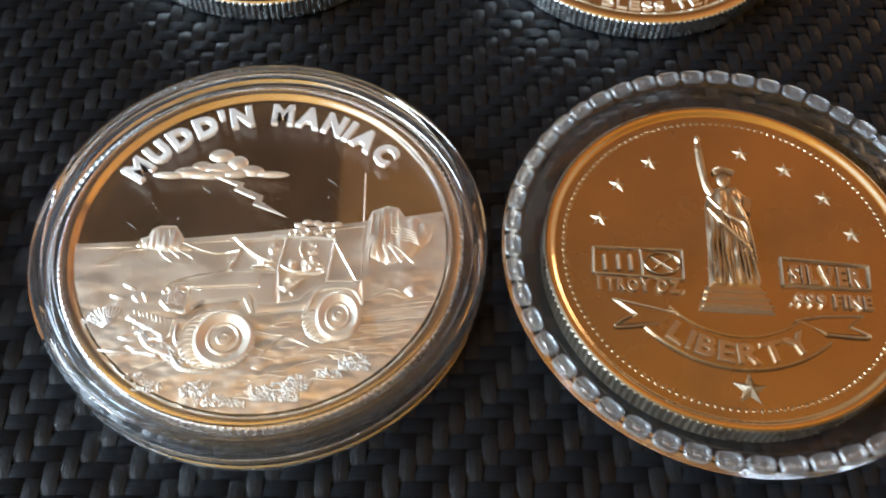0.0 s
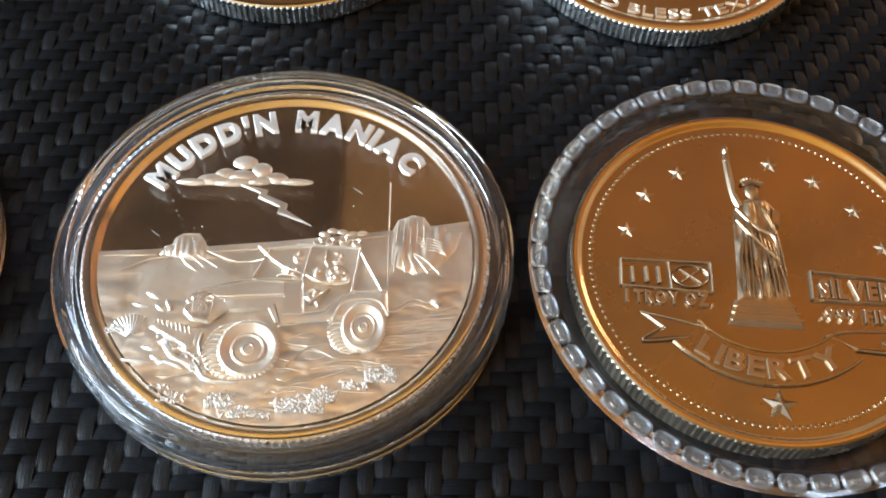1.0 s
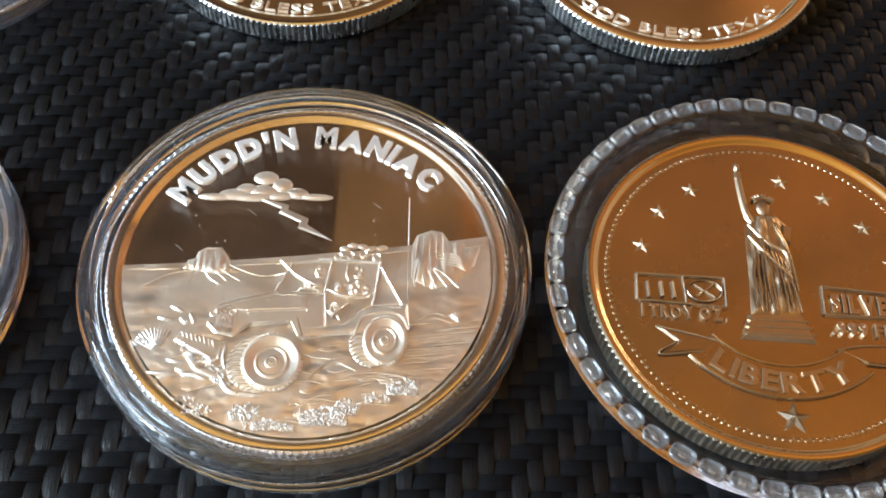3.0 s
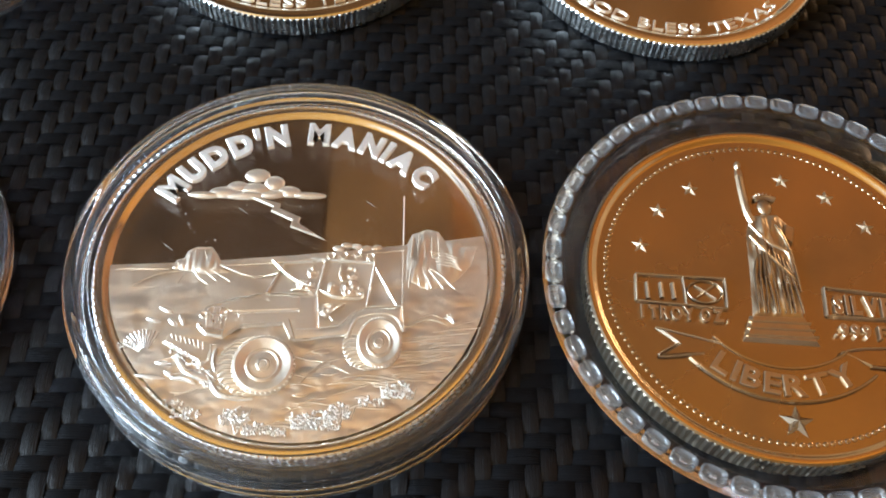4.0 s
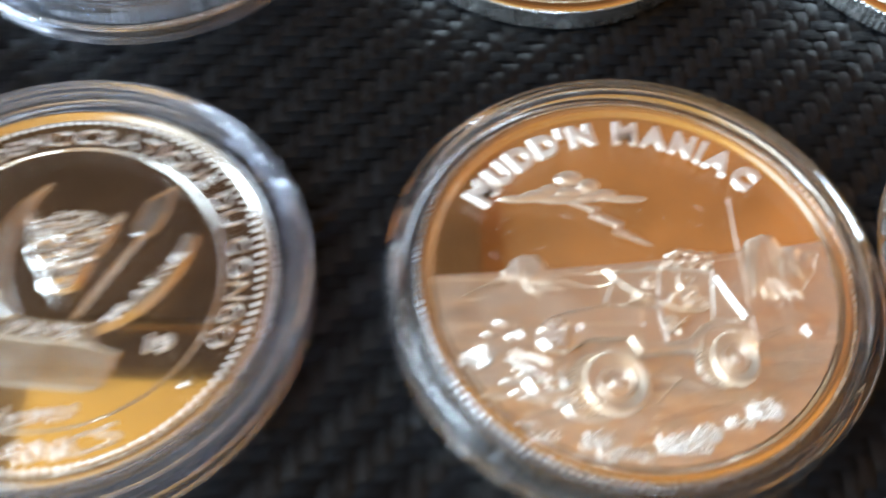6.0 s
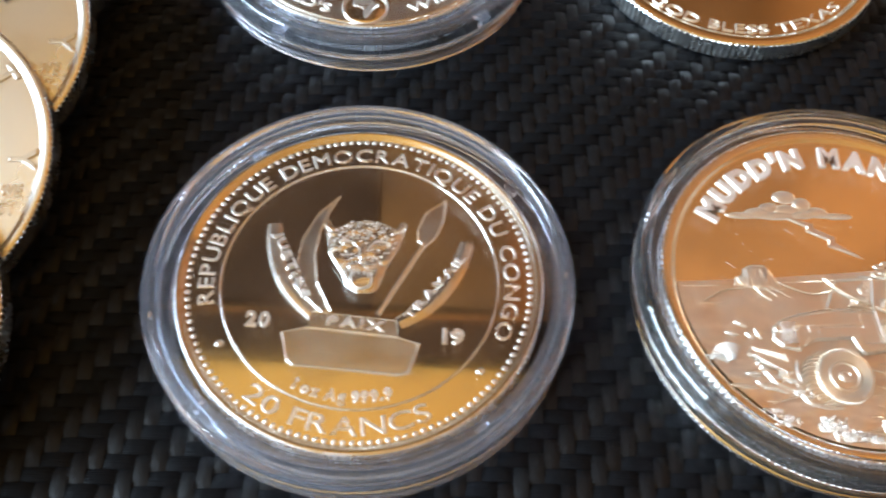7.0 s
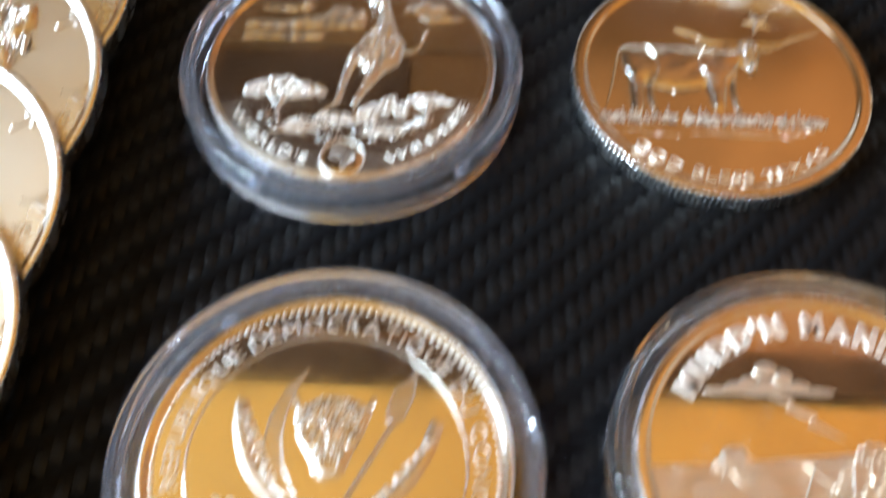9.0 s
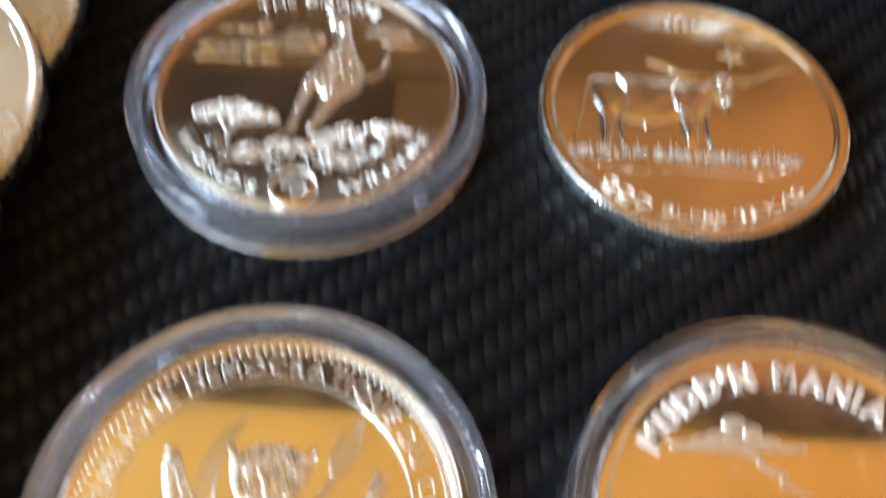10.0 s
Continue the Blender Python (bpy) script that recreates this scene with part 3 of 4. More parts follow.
    part("bonnet", one(plate, [(-8.0, -5.0), (-5.9, -4.25), (-2.7, -3.6), (0.2, -3.7), (0.3, -5.2), (-6.0, -5.65)], 0.1, 0.2, deck), PANEL, c)
    part("fender", one(plate, [(-6.2, -7.7), (-5.5, -6.75), (-4.8, -6.45), (-1.4, -5.85), (-0.6, -6.15), (0.1, -8.3), (-0.4, -8.3), (-1.2, -6.7), (-4.8, -7.0), (-5.9, -7.75)], 0.3, 0.1, deck - 0.05), PANEL, c)
    part("fender", one(stroke, [(4.9, -8.0), (5.7, -5.9), (7.6, -5.35), (9.3, -5.7), (10.1, -7.2)], 0.42, 0.22, deck - 0.05, 0.8), PANEL, c, smooth=True)
    bm = one(plate, [(-9.1, -7.0), (-8.9, -5.7), (-8.1, -5.05), (-6.9, -4.85), (-6.3, -5.5), (-6.6, -8.2), (-8.2, -7.9)], 0.16, 0.1, deck)
    for k in range(6):
        stroke(bm, [(-8.25 + 0.29 * k, -5.25 + 0.02 * k), (-8.2 + 0.25 * k, -7.6)], 0.12, 0.14, deck + 0.14, 0.9, False)
    part("grille", bm, FROST, c)
    for bx, by in ((-8.55, -6.0), (-6.75, -5.8)):
        part("headlight", lathe_at(bx, by, deck + 0.12, [(0, 0.08), (0.2, 0.08), (0.3, 0.14), (0.42, 0.0)]), PANEL, c, smooth=True)
    bm = one(plate, [(-12.0, -8.7), (-11.5, -7.8), (-7.4, -8.8), (-7.6, -10.6), (-8.2, -11.0)], 0.22, 0.15, g)
    for k in range(8):
        stroke(bm, [(-11.3 + 0.42 * k, -8.0 - 0.1 * k), (-11.1 + 0.42 * k, -8.5 - 0.14 * k)], 0.12, 0.14, g + 0.2, 0.9, False)
    part("bumper", bm, PANEL, c)
    bm = one(plate, [(-12.1, -8.8), (-11.4, -8.75), (-7.9, -10.7), (-8.2, -11.1)], 0.3, 0.12, g + 0.1)
    for k in range(8):
        stroke(bm, [(-11.5 + 0.42 * k, -8.85 - 0.24 * k), (-11.25 + 0.42 * k, -9.15 - 0.24 * k)], 0.1, 0.12, g + 0.38, 0.9, False)
    part("winch", bm, FROST, c)
    for pts in ([(-8.9, -5.6), (-8.1, -4.9), (-5.9, -4.1), (-2.7, -3.4)], [(-3.1, -3.45), (-0.5, -3.4), (1.8, -3.5)], [(1.8, -3.5), (2.2, -7.0)], [(2.2, -7.0), (4.0, -6.7), (5.5, -5.1)], [(6.5, -4.6), (9.9, -4.5)],
                [(9.9, -4.5), (10.1, -6.9)], [(-6.0, -5.75), (0.25, -5.3)], [(-5.5, -5.4), (-5.3, -6.1)], [(0.2, -5.2), (0.25, -5.6)], [(0.1, -7.2), (2.2, -7.1)], [(-0.1, -8.3), (4.6, -7.7)]):
        part("panel_edge", one(stroke, pts, 0.13, 0.14, deck - 0.02, 0.9, False), FROST, c, smooth=True)
    # screen frame, roll cage and lamps
    for pts in ([(-3.1, -3.5), (-1.6, 0.0)], [(-1.6, 0.0), (2.3, 0.4)], [(2.3, 0.4), (1.7, -3.5)], [(0.9, 0.6), (7.1, 0.3)], [(7.1, 0.3), (6.5, -4.6)], [(7.2, -0.3), (9.4, -4.5)], [(-3.2, -3.45), (-2.6, -3.5)]):
        part("cage_bar", one(stroke, pts, 0.24, 0.32, g, 1.0, False), FROST, c, smooth=True)
    bm = bmesh.new()
    for bx, by, rx, ry in ((1.2, -0.8, 0.62, 0.8), (0.6, -2.3, 1.0, 0.7), (5.0, -0.8, 0.68, 0.9), (4.9, -2.6, 1.05, 1.1), (3.2, -2.5, 0.6, 0.75), (2.9, -5.0, 0.9, 0.8), (5.8, -2.9, 0.5, 0.9)):
        puff(bm, [(bx + rx * math.cos(k * 0.45), by + ry * math.sin(k * 0.45)) for k in range(14)], 0.2, 0.3, g, 0.1, grain(3.4, 3.0, bx), 0.2)
    for p, w in (([(-2.7, 0.2), (-1.4, -1.2), (0.2, -2.2), (1.6, -2.7)], 0.34), ([(2.0, -2.9), (3.4, -3.6), (5.4, -3.7), (6.2, -3.4)], 0.36), ([(2.6, -6.0), (3.4, -5.2), (4.4, -4.3)], 0.34), ([(-0.8, -3.0), (0.6, -3.0), (1.4, -3.3)], 0.3),
                 ([(3.9, 0.0), (3.8, -1.2), (4.1, -1.9)], 0.22), ([(3.4, -6.2), (3.0, -5.6)], 0.3), ([(-2.8, 0.3), (-2.4, -0.2)], 0.5)):
        stroke(bm, p, w, 0.34, g + 0.08)
    part("rider_shapes", bm, DESERT, c, "plain rounded relief shapes", smooth=True)
    for bx, by in ((2.9, 0.85), (4.1, 0.95), (5.4, 1.2), (6.7, 0.9)):
        part("roof_light", lathe_at(bx, by, g, [(0, 0.3), (0.22, 0.3), (0.36, 0.4), (0.5, 0.0)]), PANEL, c, smooth=True)
    bm = bmesh.new()
    for bx, by in ((3.5, 1.9), (4.3, 2.3), (5.3, 2.2), (6.2, 2.0), (7.2, 2.1)):
        blob(bm, bx, by, 0.6, 0.35, 0.2, g - 0.05, rng.uniform(-15, 15), 12, 3)
    part("far_scrub", bm, DESERT, c, smooth=True)
    for wx, wy, wr, sq, off in ((-2.6, -10.9, 2.95, 0.98, -1.35), (7.85, -8.4, 2.6, 0.82, -1.25)):
        # tread seen behind the near wall of the tyre
        bm = one(blob, wx + off, wy - 0.15, wr * sq, wr * 0.97, 0.3, g, 0, 40, 5)
        for q in range(17):
            a = radians(98 + 10.2 * q)
            ca, sa = math.cos(a), math.sin(a)
            stroke(bm, [(wx + wr * sq * 0.98 * ca, wy + wr * 0.98 * sa), (wx + 0.55 * off + wr * sq * 1.02 * ca, wy - 0.05 + wr * 1.0 * sa), (wx + off + wr * sq * 1.0 * math.cos(a + 0.1), wy - 0.15 + wr * 0.98 * math.sin(a + 0.1))], 0.3, 0.2, g + 0.1, 0.7)
        part("tyre_tread", bm, PANEL, c, smooth=True)
        wheel(c, wx, wy, wr, g + 0.12, PANEL, sq)
    part("antenna", one(stroke, [(9.8, 8.4), (9.9, -4.8)], 0.2, 0.3, f, 0.6, False), DESERT, c)
    # thrown mud: drops and a ragged sheet below the bumper
    bm = bmesh.new()
    for bx, by, l, turn in ((-12.2, -5.4, 0.75, -25), (-13.2, -6.5, 0.75, -12), (-11.4, -6.7, 0.6, -40), (-10.6, -6.4, 0.7, -65), (-11.6, -10.9, 0.8, -8), (-10.3, -10.4, 0.7, -20), (-12.7, -12.2, 1.5, -5), (-11.0, -11.9, 0.6, -30)):
        blob(bm, bx, by, l, 0.24, 0.26, g + 0.02, turn, 12, 4)
    for p, w in (([(-10.6, -9.9), (-9.9, -10.9), (-9.3, -11.6), (-8.2, -12.1), (-7.3, -12.4)], 0.9), ([(-7.4, -12.2), (-6.8, -13.2), (-6.2, -13.8), (-4.9, -14.1), (-3.2, -14.1)], 0.6), ([(-9.9, -11.2), (-8.8, -11.0), (-7.9, -11.4)], 0.5),
                 ([(-7.0, -9.2), (-7.2, -10.4), (-6.9, -11.6)], 0.4), ([(-7.9, -11.4), (-6.9, -12.2)], 0.5), ([(-10.8, -12.3), (-9.6, -12.4), (-8.4, -12.8)], 0.4)):
        stroke(bm, p, w, 0.3, g, 0.3)
    for k in range(34):
        t = rng.random()
        blob(bm, -10.6 + 5.0 * t + rng.uniform(-0.7, 0.7), -10.0 - 3.6 * t + rng.uniform(-0.6, 0.5), rng.uniform(0.12, 0.3), rng.uniform(0.08, 0.16), 0.24, g + 0.04, rng.uniform(-60, 0), 8, 3)
    part("mud_splash", bm, FROST, c, smooth=True)
    # scrub
    bm = bmesh.new()
    for k in range(11):
        a = radians(62 + 9.5 * k)
        stroke(bm, [(-13.5 + 0.5 * math.cos(a), -9.9 + 0.5 * math.sin(a)), (-13.6 + 2.3 * math.cos(a), -9.8 + 2.3 * math.sin(a))], 0.24, 0.26, g, 0.5, False)
    part("fan_shrub", bm, FROST, c, smooth=True)
    for sx, sy, w, h, n in ((-15.2, -9.4, 0.8, 0.8, 22), (-8.9, -16.2, 1.3, 1.3, 30), (-4.6, -16.6, 1.3, 1.7, 60), (-2.7, -17.5, 1.7, 1.1, 60), (-0.5, -17.6, 0.5, 0.9, 14), (2.6, -16.9, 2.1, 1.8, 110), (4.4, -15.9, 1.2, 1.6, 50), (7.4, -14.6, 1.1, 1.0, 26), (9.7, -13.8, 1.4, 1.8, 60), (-10.2, -14.9, 1.0, 0.6, 16)):
        part("shrub", shrub(rng, sx, sy, w, h, g + 0.04, n), FROST, c)
    bm = bmesh.new()
    for k in range(7):
        a = radians(35 + 18 * k)
        stroke(bm, [(14.8, -6.1), (14.8 + 1.1 * math.cos(a), -6.1 + 1.1 * math.sin(a))], 0.14, 0.22, g, 0.4, False)
    part("shrub", bm, FROST, c)
    # grass thrown up behind the wheels, tracks and ripples
    bm = bmesh.new()
    for k in range(7):
        stroke(bm, [(0.8 + 0.12 * k, -12.6 + 0.15 * k), (1.9 + 0.2 * k, -11.2 + 0.1 * k), (3.2 + 0.35 * k, -10.2 - 0.22 * k)], 0.16, 0.18, g, 0.3)
    for p in ([(4.4, -12.0), (7.0, -11.6), (10.4, -12.1)], [(3.2, -12.6), (6.5, -12.2), (9.6, -12.7)], [(10.6, -6.6), (12.4, -5.7), (14.2, -6.2)], [(10.9, -6.0), (12.6, -5.2), (13.8, -5.6)], [(14.0, -6.6), (16.8, -5.7)]):
        stroke(bm, p, 0.26, 0.16, g, 0.3)
    for k in range(34):
        u, v = rng.uniform(10.2, 15.4), rng.uniform(-11.8, -6.4)
        if math.hypot(u, v) < 16.6:
            q = rng.uniform(0.9, 2.4)
            stroke(bm, [(u - q, v - 0.12 * q), (u, v + rng.uniform(-0.12, 0.12)), (u + q, v + 0.14 * q)], rng.uniform(0.16, 0.3), 0.12, g, 0.3)
    for k in range(120):
        u, v = rng.uniform(-15, 13), rng.uniform(-16.8, -9)
        if math.hypot(u, v) > 16.8 or math.hypot(u + 3.2, v + 10.9) < 4.6 or math.hypot(u - 7.2, v + 8.4) < 3.6:
            continue
        q, t = rng.uniform(0.5, 1.9), rng.uniform(-0.15, 0.35)
        stroke(bm, [(u - q, v - t * q), (u, v + rng.uniform(-0.25, 0.25)), (u + q, v + t * q)], rng.uniform(0.14, 0.28), 0.12, g, 0.3)
    part("ground_ripples", bm, DESERT, c, smooth=True, kind="stuff")


def statue_coin(x, y, z):
    c = thing("silver_round", x, y, z, label="amber-toned silver round with a statue and stars, in its ring", category="coin", group="coins on the mat")
    f = coin_blank(c, 19.05, 2.9, TONED, TONED_RIM, 1.0, 0.4, 170, TONED_EDGE)
    part("beaded_border", beads(16.85, 148, 0.27, f), TONED, c, smooth=True, kind="stuff")
    for sx, sy in ((-13.0, 4.1), (-10.7, 8.4), (-7.0, 11.3), (3.0, 12.7), (7.4, 10.6), (10.9, 7.0), (12.9, 2.5)):
        part("star", one(star, sx, sy, 1.0, 0.32, f, 84), TONED_LETTER, c)
    part("large_star", one(star, -0.5, -14.7, 1.75, 0.6, f, 84), TONED, c)
    for q in ([(-13.9, 0.6), (-5.0, 0.3), (-5.2, -3.1), (-14.1, -2.4)], [(4.9, -0.4), (13.6, -1.3), (13.2, -4.0), (4.6, -3.6)]):
        bm = bmesh.new()
        for a, b in zip(q, q[1:] + q[:1]):
            stroke(bm, [a, b], 0.36, 0.4, f, 1.0, False)
        part("panel_border", bm, TONED_LETTER, c)
    # mark in the first panel: plain bars, an oval and crossed tools
    for a, b in (((-12.9, -2.1), (-12.9, -0.3)), ((-11.5, -2.0), (-11.5, -0.3)), ((-10.3, -2.1), (-10.3, -0.3))):
        part("mark_bar", one(stroke, [a, b], 0.5, 0.36, f, 1.0, False), TONED_LETTER, c)
    part("panel_divider", one(stroke, [(-9.2, -2.7), (-9.2, 0.3)], 0.3, 0.36, f, 1.0, False), TONED_LETTER, c)
    pts = [(-7.2 + 1.75 * math.cos(radians(t)), -1.25 + 1.25 * math.sin(radians(t))) for t in range(0, 361, 15)]
    part("mark_oval", one(stroke, pts, 0.26, 0.34, f, 1.0, False), TONED, c, smooth=True)
    for a, b in (((-8.2, -2.0), (-6.2, -0.5)), ((-6.2, -2.0), (-8.2, -0.5))):
        part("mark_tool", one(stroke, [a, b], 0.32, 0.36, f, 0.8, False), TONED_LETTER, c)
    word(c, TONED_LETTER, f, "SILVER", "line", (5.3, -3.2), (12.8, -3.65), 1.9, h=0.34, bold=0.03)
    word(c, TONED_LETTER, f, "1 TROY OZ.", "line", (-13.9, -4.2), (-5.2, -4.6), 1.3, h=0.4, bold=0.02)
    word(c, TONED_LETTER, f, ".999 FINE", "line", (4.8, -5.75), (13.1, -6.2), 1.3, h=0.4, bold=0.02)
    # statue on its pedestal, one relief
    bm = one(plate, [(-4.2, -6.5), (-3.1, -3.7), (2.4, -3.8), (3.3, -6.9)], 0.5, 0.3, f)
    for k in range(3):
        stroke(bm, [(-3.5 - 0.25 * k, -4.5 - 0.75 * k), (2.6 + 0.25 * k, -4.7 - 0.75 * k)], 0.35, 0.3, f + 0.4, 0.9, False)
    puff(bm, [(-1.3, 8.0), (0.3, 8.3), (1.8, 8.3), (2.7, 7.1), (2.4, 5.2), (2.3, 3.0), (2.2, 0.4), (2.3, -3.8), (-2.8, -3.8), (-2.3, 0.6), (-2.1, 3.4), (-1.9, 5.6)], 0.45, 0.7, f, 0.14, grain(2.4, 0.5, 3.3), 0.34)
    stroke(bm, [(-1.5, 6.8), (0.2, 4.6), (1.9, 3.4), (2.0, 1.0)], 0.4, 0.2, f + 0.4)
    stroke(bm, [(-1.5, 13.2), (-1.45, 10.8), (-1.3, 8.6), (-0.9, 7.2)], 0.85, 0.38, f, 0.9)
    plate(bm, [(-1.95, 13.0), (-1.8, 14.0), (-1.1, 14.0), (-1.0, 13.0)], 0.35, 0.15, f)
    blob(bm, -1.45, 14.5, 0.36, 0.6, 0.45, f)
    blob(bm, 0.6, 9.2, 0.75, 0.95, 0.38, f)
    stroke(bm, [(-0.4, 10.05), (0.7, 10.35), (1.8, 10.05)], 0.5, 0.5, f + 0.1, 0.9)
    for k in range(7):
        a = radians(35 + 110 * k / 6)
        stroke(bm, [(0.7 + 0.9 * math.cos(a), 9.9 + 0.5 * math.sin(a)), (0.7 + 1.35 * math.cos(a), 10.0 + 0.95 * math.sin(a))], 0.18, 0.3, f, 0.5, False)
    plate(bm, [(1.7, 5.1), (2.2, 7.1), (3.3, 6.6), (2.7, 4.5)], 0.45, 0.2, f)
    part("statue_relief", bm, TONED_LETTER, c, smooth=True)
    # folds of the robe
    rng = random.Random(3)
    for k in range(9):
        u = -1.9 + 0.47 * k
        top = 4.6 - 0.9 * abs(k - 4) * 0.5
        part("robe_fold", one(stroke, [(u * 0.75, top), (u * 0.95 + rng.uniform(-0.15, 0.15), 0.8), (u * 1.15 + rng.uniform(-0.2, 0.2), -3.5)], 0.3, 0.22, f + 0.36, 0.3), TONED, c, smooth=True)
    part("robe_fold", one(stroke, [(-1.7, 5.4), (0.4, 2.4), (2.2, 0.2)], 0.34, 0.24, f + 0.38, 0.4), TONED, c, smooth=True)
    part("robe_fold", one(stroke, [(1.2, 6.9), (2.1, 4.0), (2.4, -1.2)], 0.36, 0.24, f + 0.36, 0.4), TONED, c, smooth=True)
    # banner
    bm = one(sector, 9.3, 12.9, 221, 309, 0.22, f)
    ring_line(bm, 9.4, 0.3, 0.2, f + 0.2, 0, 0, 221, 309, 40)
    ring_line(bm, 12.75, 0.3, 0.2, f + 0.2, 0, 0, 221, 309, 40)
    part("banner", bm, TONED, c)
    part("banner_tail", one(plate, [(-12.6, -5.3), (-9.0, -6.2), (-6.4, -6.9), (-8.2, -8.0), (-12.6, -8.4), (-10.6, -7.0)], 0.25, 0.2, f), TONED, c)
    part("banner_tail", one(plate, [(11.8, -7.0), (7.5, -7.1), (5.0, -7.6), (7.8, -9.0), (12.0, -9.3), (10.3, -8.2)], 0.25, 0.2, f), TONED, c)
    for q in ([(-12.6, -5.3), (-9.0, -6.2), (-6.4, -6.9)], [(-10.6, -7.0), (-12.6, -8.4), (-8.2, -8.0)], [(11.8, -7.0), (7.5, -7.1), (5.0, -7.6)], [(10.3, -8.2), (12.0, -9.3), (7.8, -9.0)]):
        part("banner_hem", one(stroke, q, 0.22, 0.2, f + 0.2, 1.0), TONED_LETTER, c)
    word(c, TONED_LETTER, f + 0.2, "LIBERTY", "arc", 12.15, 229, 302, 2.0, h=0.3, bold=0.0, inward=True)


def edged(bm, pts, h, inset, z):
    """A low plate with a fine raised edge."""
    plate(bm, pts, h, inset, z)
    stroke(bm, list(pts) + [pts[0]], 0.22, h + 0.1, z, 1.0, False)
    return bm


def arms_coin(x, y, z):
    c = thing("silver_coin", x, y, z, label="proof silver coin with a coat of arms, inside its clear capsule", category="coin", group="coins on the mat")
    f = coin_blank(c, 19.05, 2.9, MIRROR, PROOFLIKE, 0.9, 0.36)
    rng = random.Random(3)
    part("beaded_border", beads(17.6, 128, 0.28, f), FROST, c, smooth=True, kind="stuff")
    part("inner_ring", one(ring_line, 14.3, 0.3, 0.2, f), FROST_FINE, c, smooth=True)
    word(c, FROST, f, "REPUBLIQUE DEMOCRATIQUE DU CONGO", "arc", 14.95, 193.5, -24.5, 1.65, h=0.2, bold=-0.03)
    word(c, FROST, f, "20 FRANCS", "arc", 16.9, 231, 299, 1.85, h=0.22, bold=-0.03, inward=True)
    word(c, FROST, f, "1 oz Ag 999.9", "arc", 13.5, 244, 288, 1.1, h=0.2, inward=True)
    word(c, FROST, f, "20", "line", (-11.3, -5.7), (-8.6, -5.75), 1.55, h=0.24)
    word(c, FROST, f, "19", "line", (8.5, -6.9), (11.0, -6.95), 1.55, h=0.24)
    for bx, by in ((-13.4, -7.8), (12.5, -9.8)):
        part("stud", one(blob, bx, by, 0.45, 0.45, 0.3, f), FROST_FINE, c, smooth=True)
    part("tusk", one(edged, [(-2.9, 10.1), (-5.0, 7.8), (-6.4, 4.6), (-6.7, 1.5), (-5.9, -2.0), (-3.6, -4.0), (-2.7, -3.9), (-4.4, -0.6), (-4.9, 2.6), (-4.6, 5.6), (-3.8, 8.2)], 0.14, 0.2, f), FROST_FINE, c)
    for pts, p0, p1, text in (([(-9.5, 6.4), (-9.1, 3.2), (-7.6, -0.8), (-4.4, -4.4)], (-9.5, 5.2), (-5.6, -2.6), "JUSTICE"), ([(4.2, -4.9), (7.4, -2.6), (9.8, 1.0), (11.0, 4.8)], (5.3, -4.6), (11.0, 2.9), "TRAVAIL")):
        bm = one(stroke, pts, 1.7, 0.22, f, 0.8)
        part("scroll", bm, FROST_FINE, c)
        word(c, FROST, f + 0.17, text, "line", p0, p1, 0.85, h=0.18)
    # beast's head: brow, cheeks, muzzle and open mouth under a spotted coat
    bm = one(puff, [(-4.2, 6.8), (-3.2, 6.0), (-1.5, 7.0), (0.4, 7.3), (2.3, 6.9), (3.8, 6.0), (4.5, 6.8), (4.1, 4.9), (3.6, 3.3), (2.8, 1.8), (2.3, 0.2), (1.9, -1.1), (1.2, -1.6), (-0.3, -1.7), (-1.4, -1.0), (-2.0, 0.6), (-2.8, 1.8), (-3.5, 3.0), (-3.8, 4.6)],
             0.34, 0.45, f, 0.13, grain(1.3, 1.3, 5.1), 0.14)
    for bx, by, rx, ry, h, turn in ((-1.7, 4.0, 0.75, 0.26, 0.16, -24), (1.75, 3.8, 0.75, 0.26, 0.16, 24), (0.05, 3.2, 0.45, 1.1, 0.18, 0), (-0.75, 1.5, 0.75, 0.55, 0.2, 12), (0.9, 1.5, 0.75, 0.55, 0.2, -12), (0.1, 1.9, 0.42, 0.3, 0.3, 0), (-2.4, 2.4, 0.6, 0.9, 0.12, 25), (2.5, 2.4, 0.6, 0.9, 0.12, -25)):
        blob(bm, bx, by, rx, ry, h, f + 0.3, turn, 16, 5)
    part("beast_head_relief", bm, FROST_FINE, c, smooth=True)
    for side in (-1, 1):
        part("ear", one(stroke, [(0.1 + side * 3.1, 5.6), (0.1 + side * 3.9, 6.3), (0.1 + side * 4.1, 7.0)], 0.8, 0.3, f + 0.1, 0.4), FROST_FINE, c, smooth=True)
        for k in range(3):
            part("whisker_line", one(stroke, [(0.1 + side * 0.6, 1.5 - 0.3 * k), (0.1 + side * 1.5, 1.6 - 0.4 * k)], 0.1, 0.1, f + 0.45, 0.4, False), FROST, c)
        part("brow_line", one(stroke, [(0.1 + side * 0.4, 3.3), (0.1 + side * 1.2, 4.3), (0.1 + side * 2.5, 4.4)], 0.18, 0.14, f + 0.36, 0.4), FROST, c, smooth=True)
    mouth = one(stroke, [(-0.9, 0.7), (-0.85, -0.7), (0.1, -1.2), (1.1, -0.7), (1.1, 0.7)], 0.24, 0.22, f + 0.3, 0.9)
    for u, q in ((-0.6, 0.7), (-0.2, 0.35), (0.4, 0.35), (0.8, 0.7)):
        stroke(mouth, [(u, 0.8), (u, 0.8 - q)], 0.2, 0.24, f + 0.32, 0.4, False)
    part("mouth_relief", mouth, FROST, c, smooth=True)
    bm = bmesh.new()
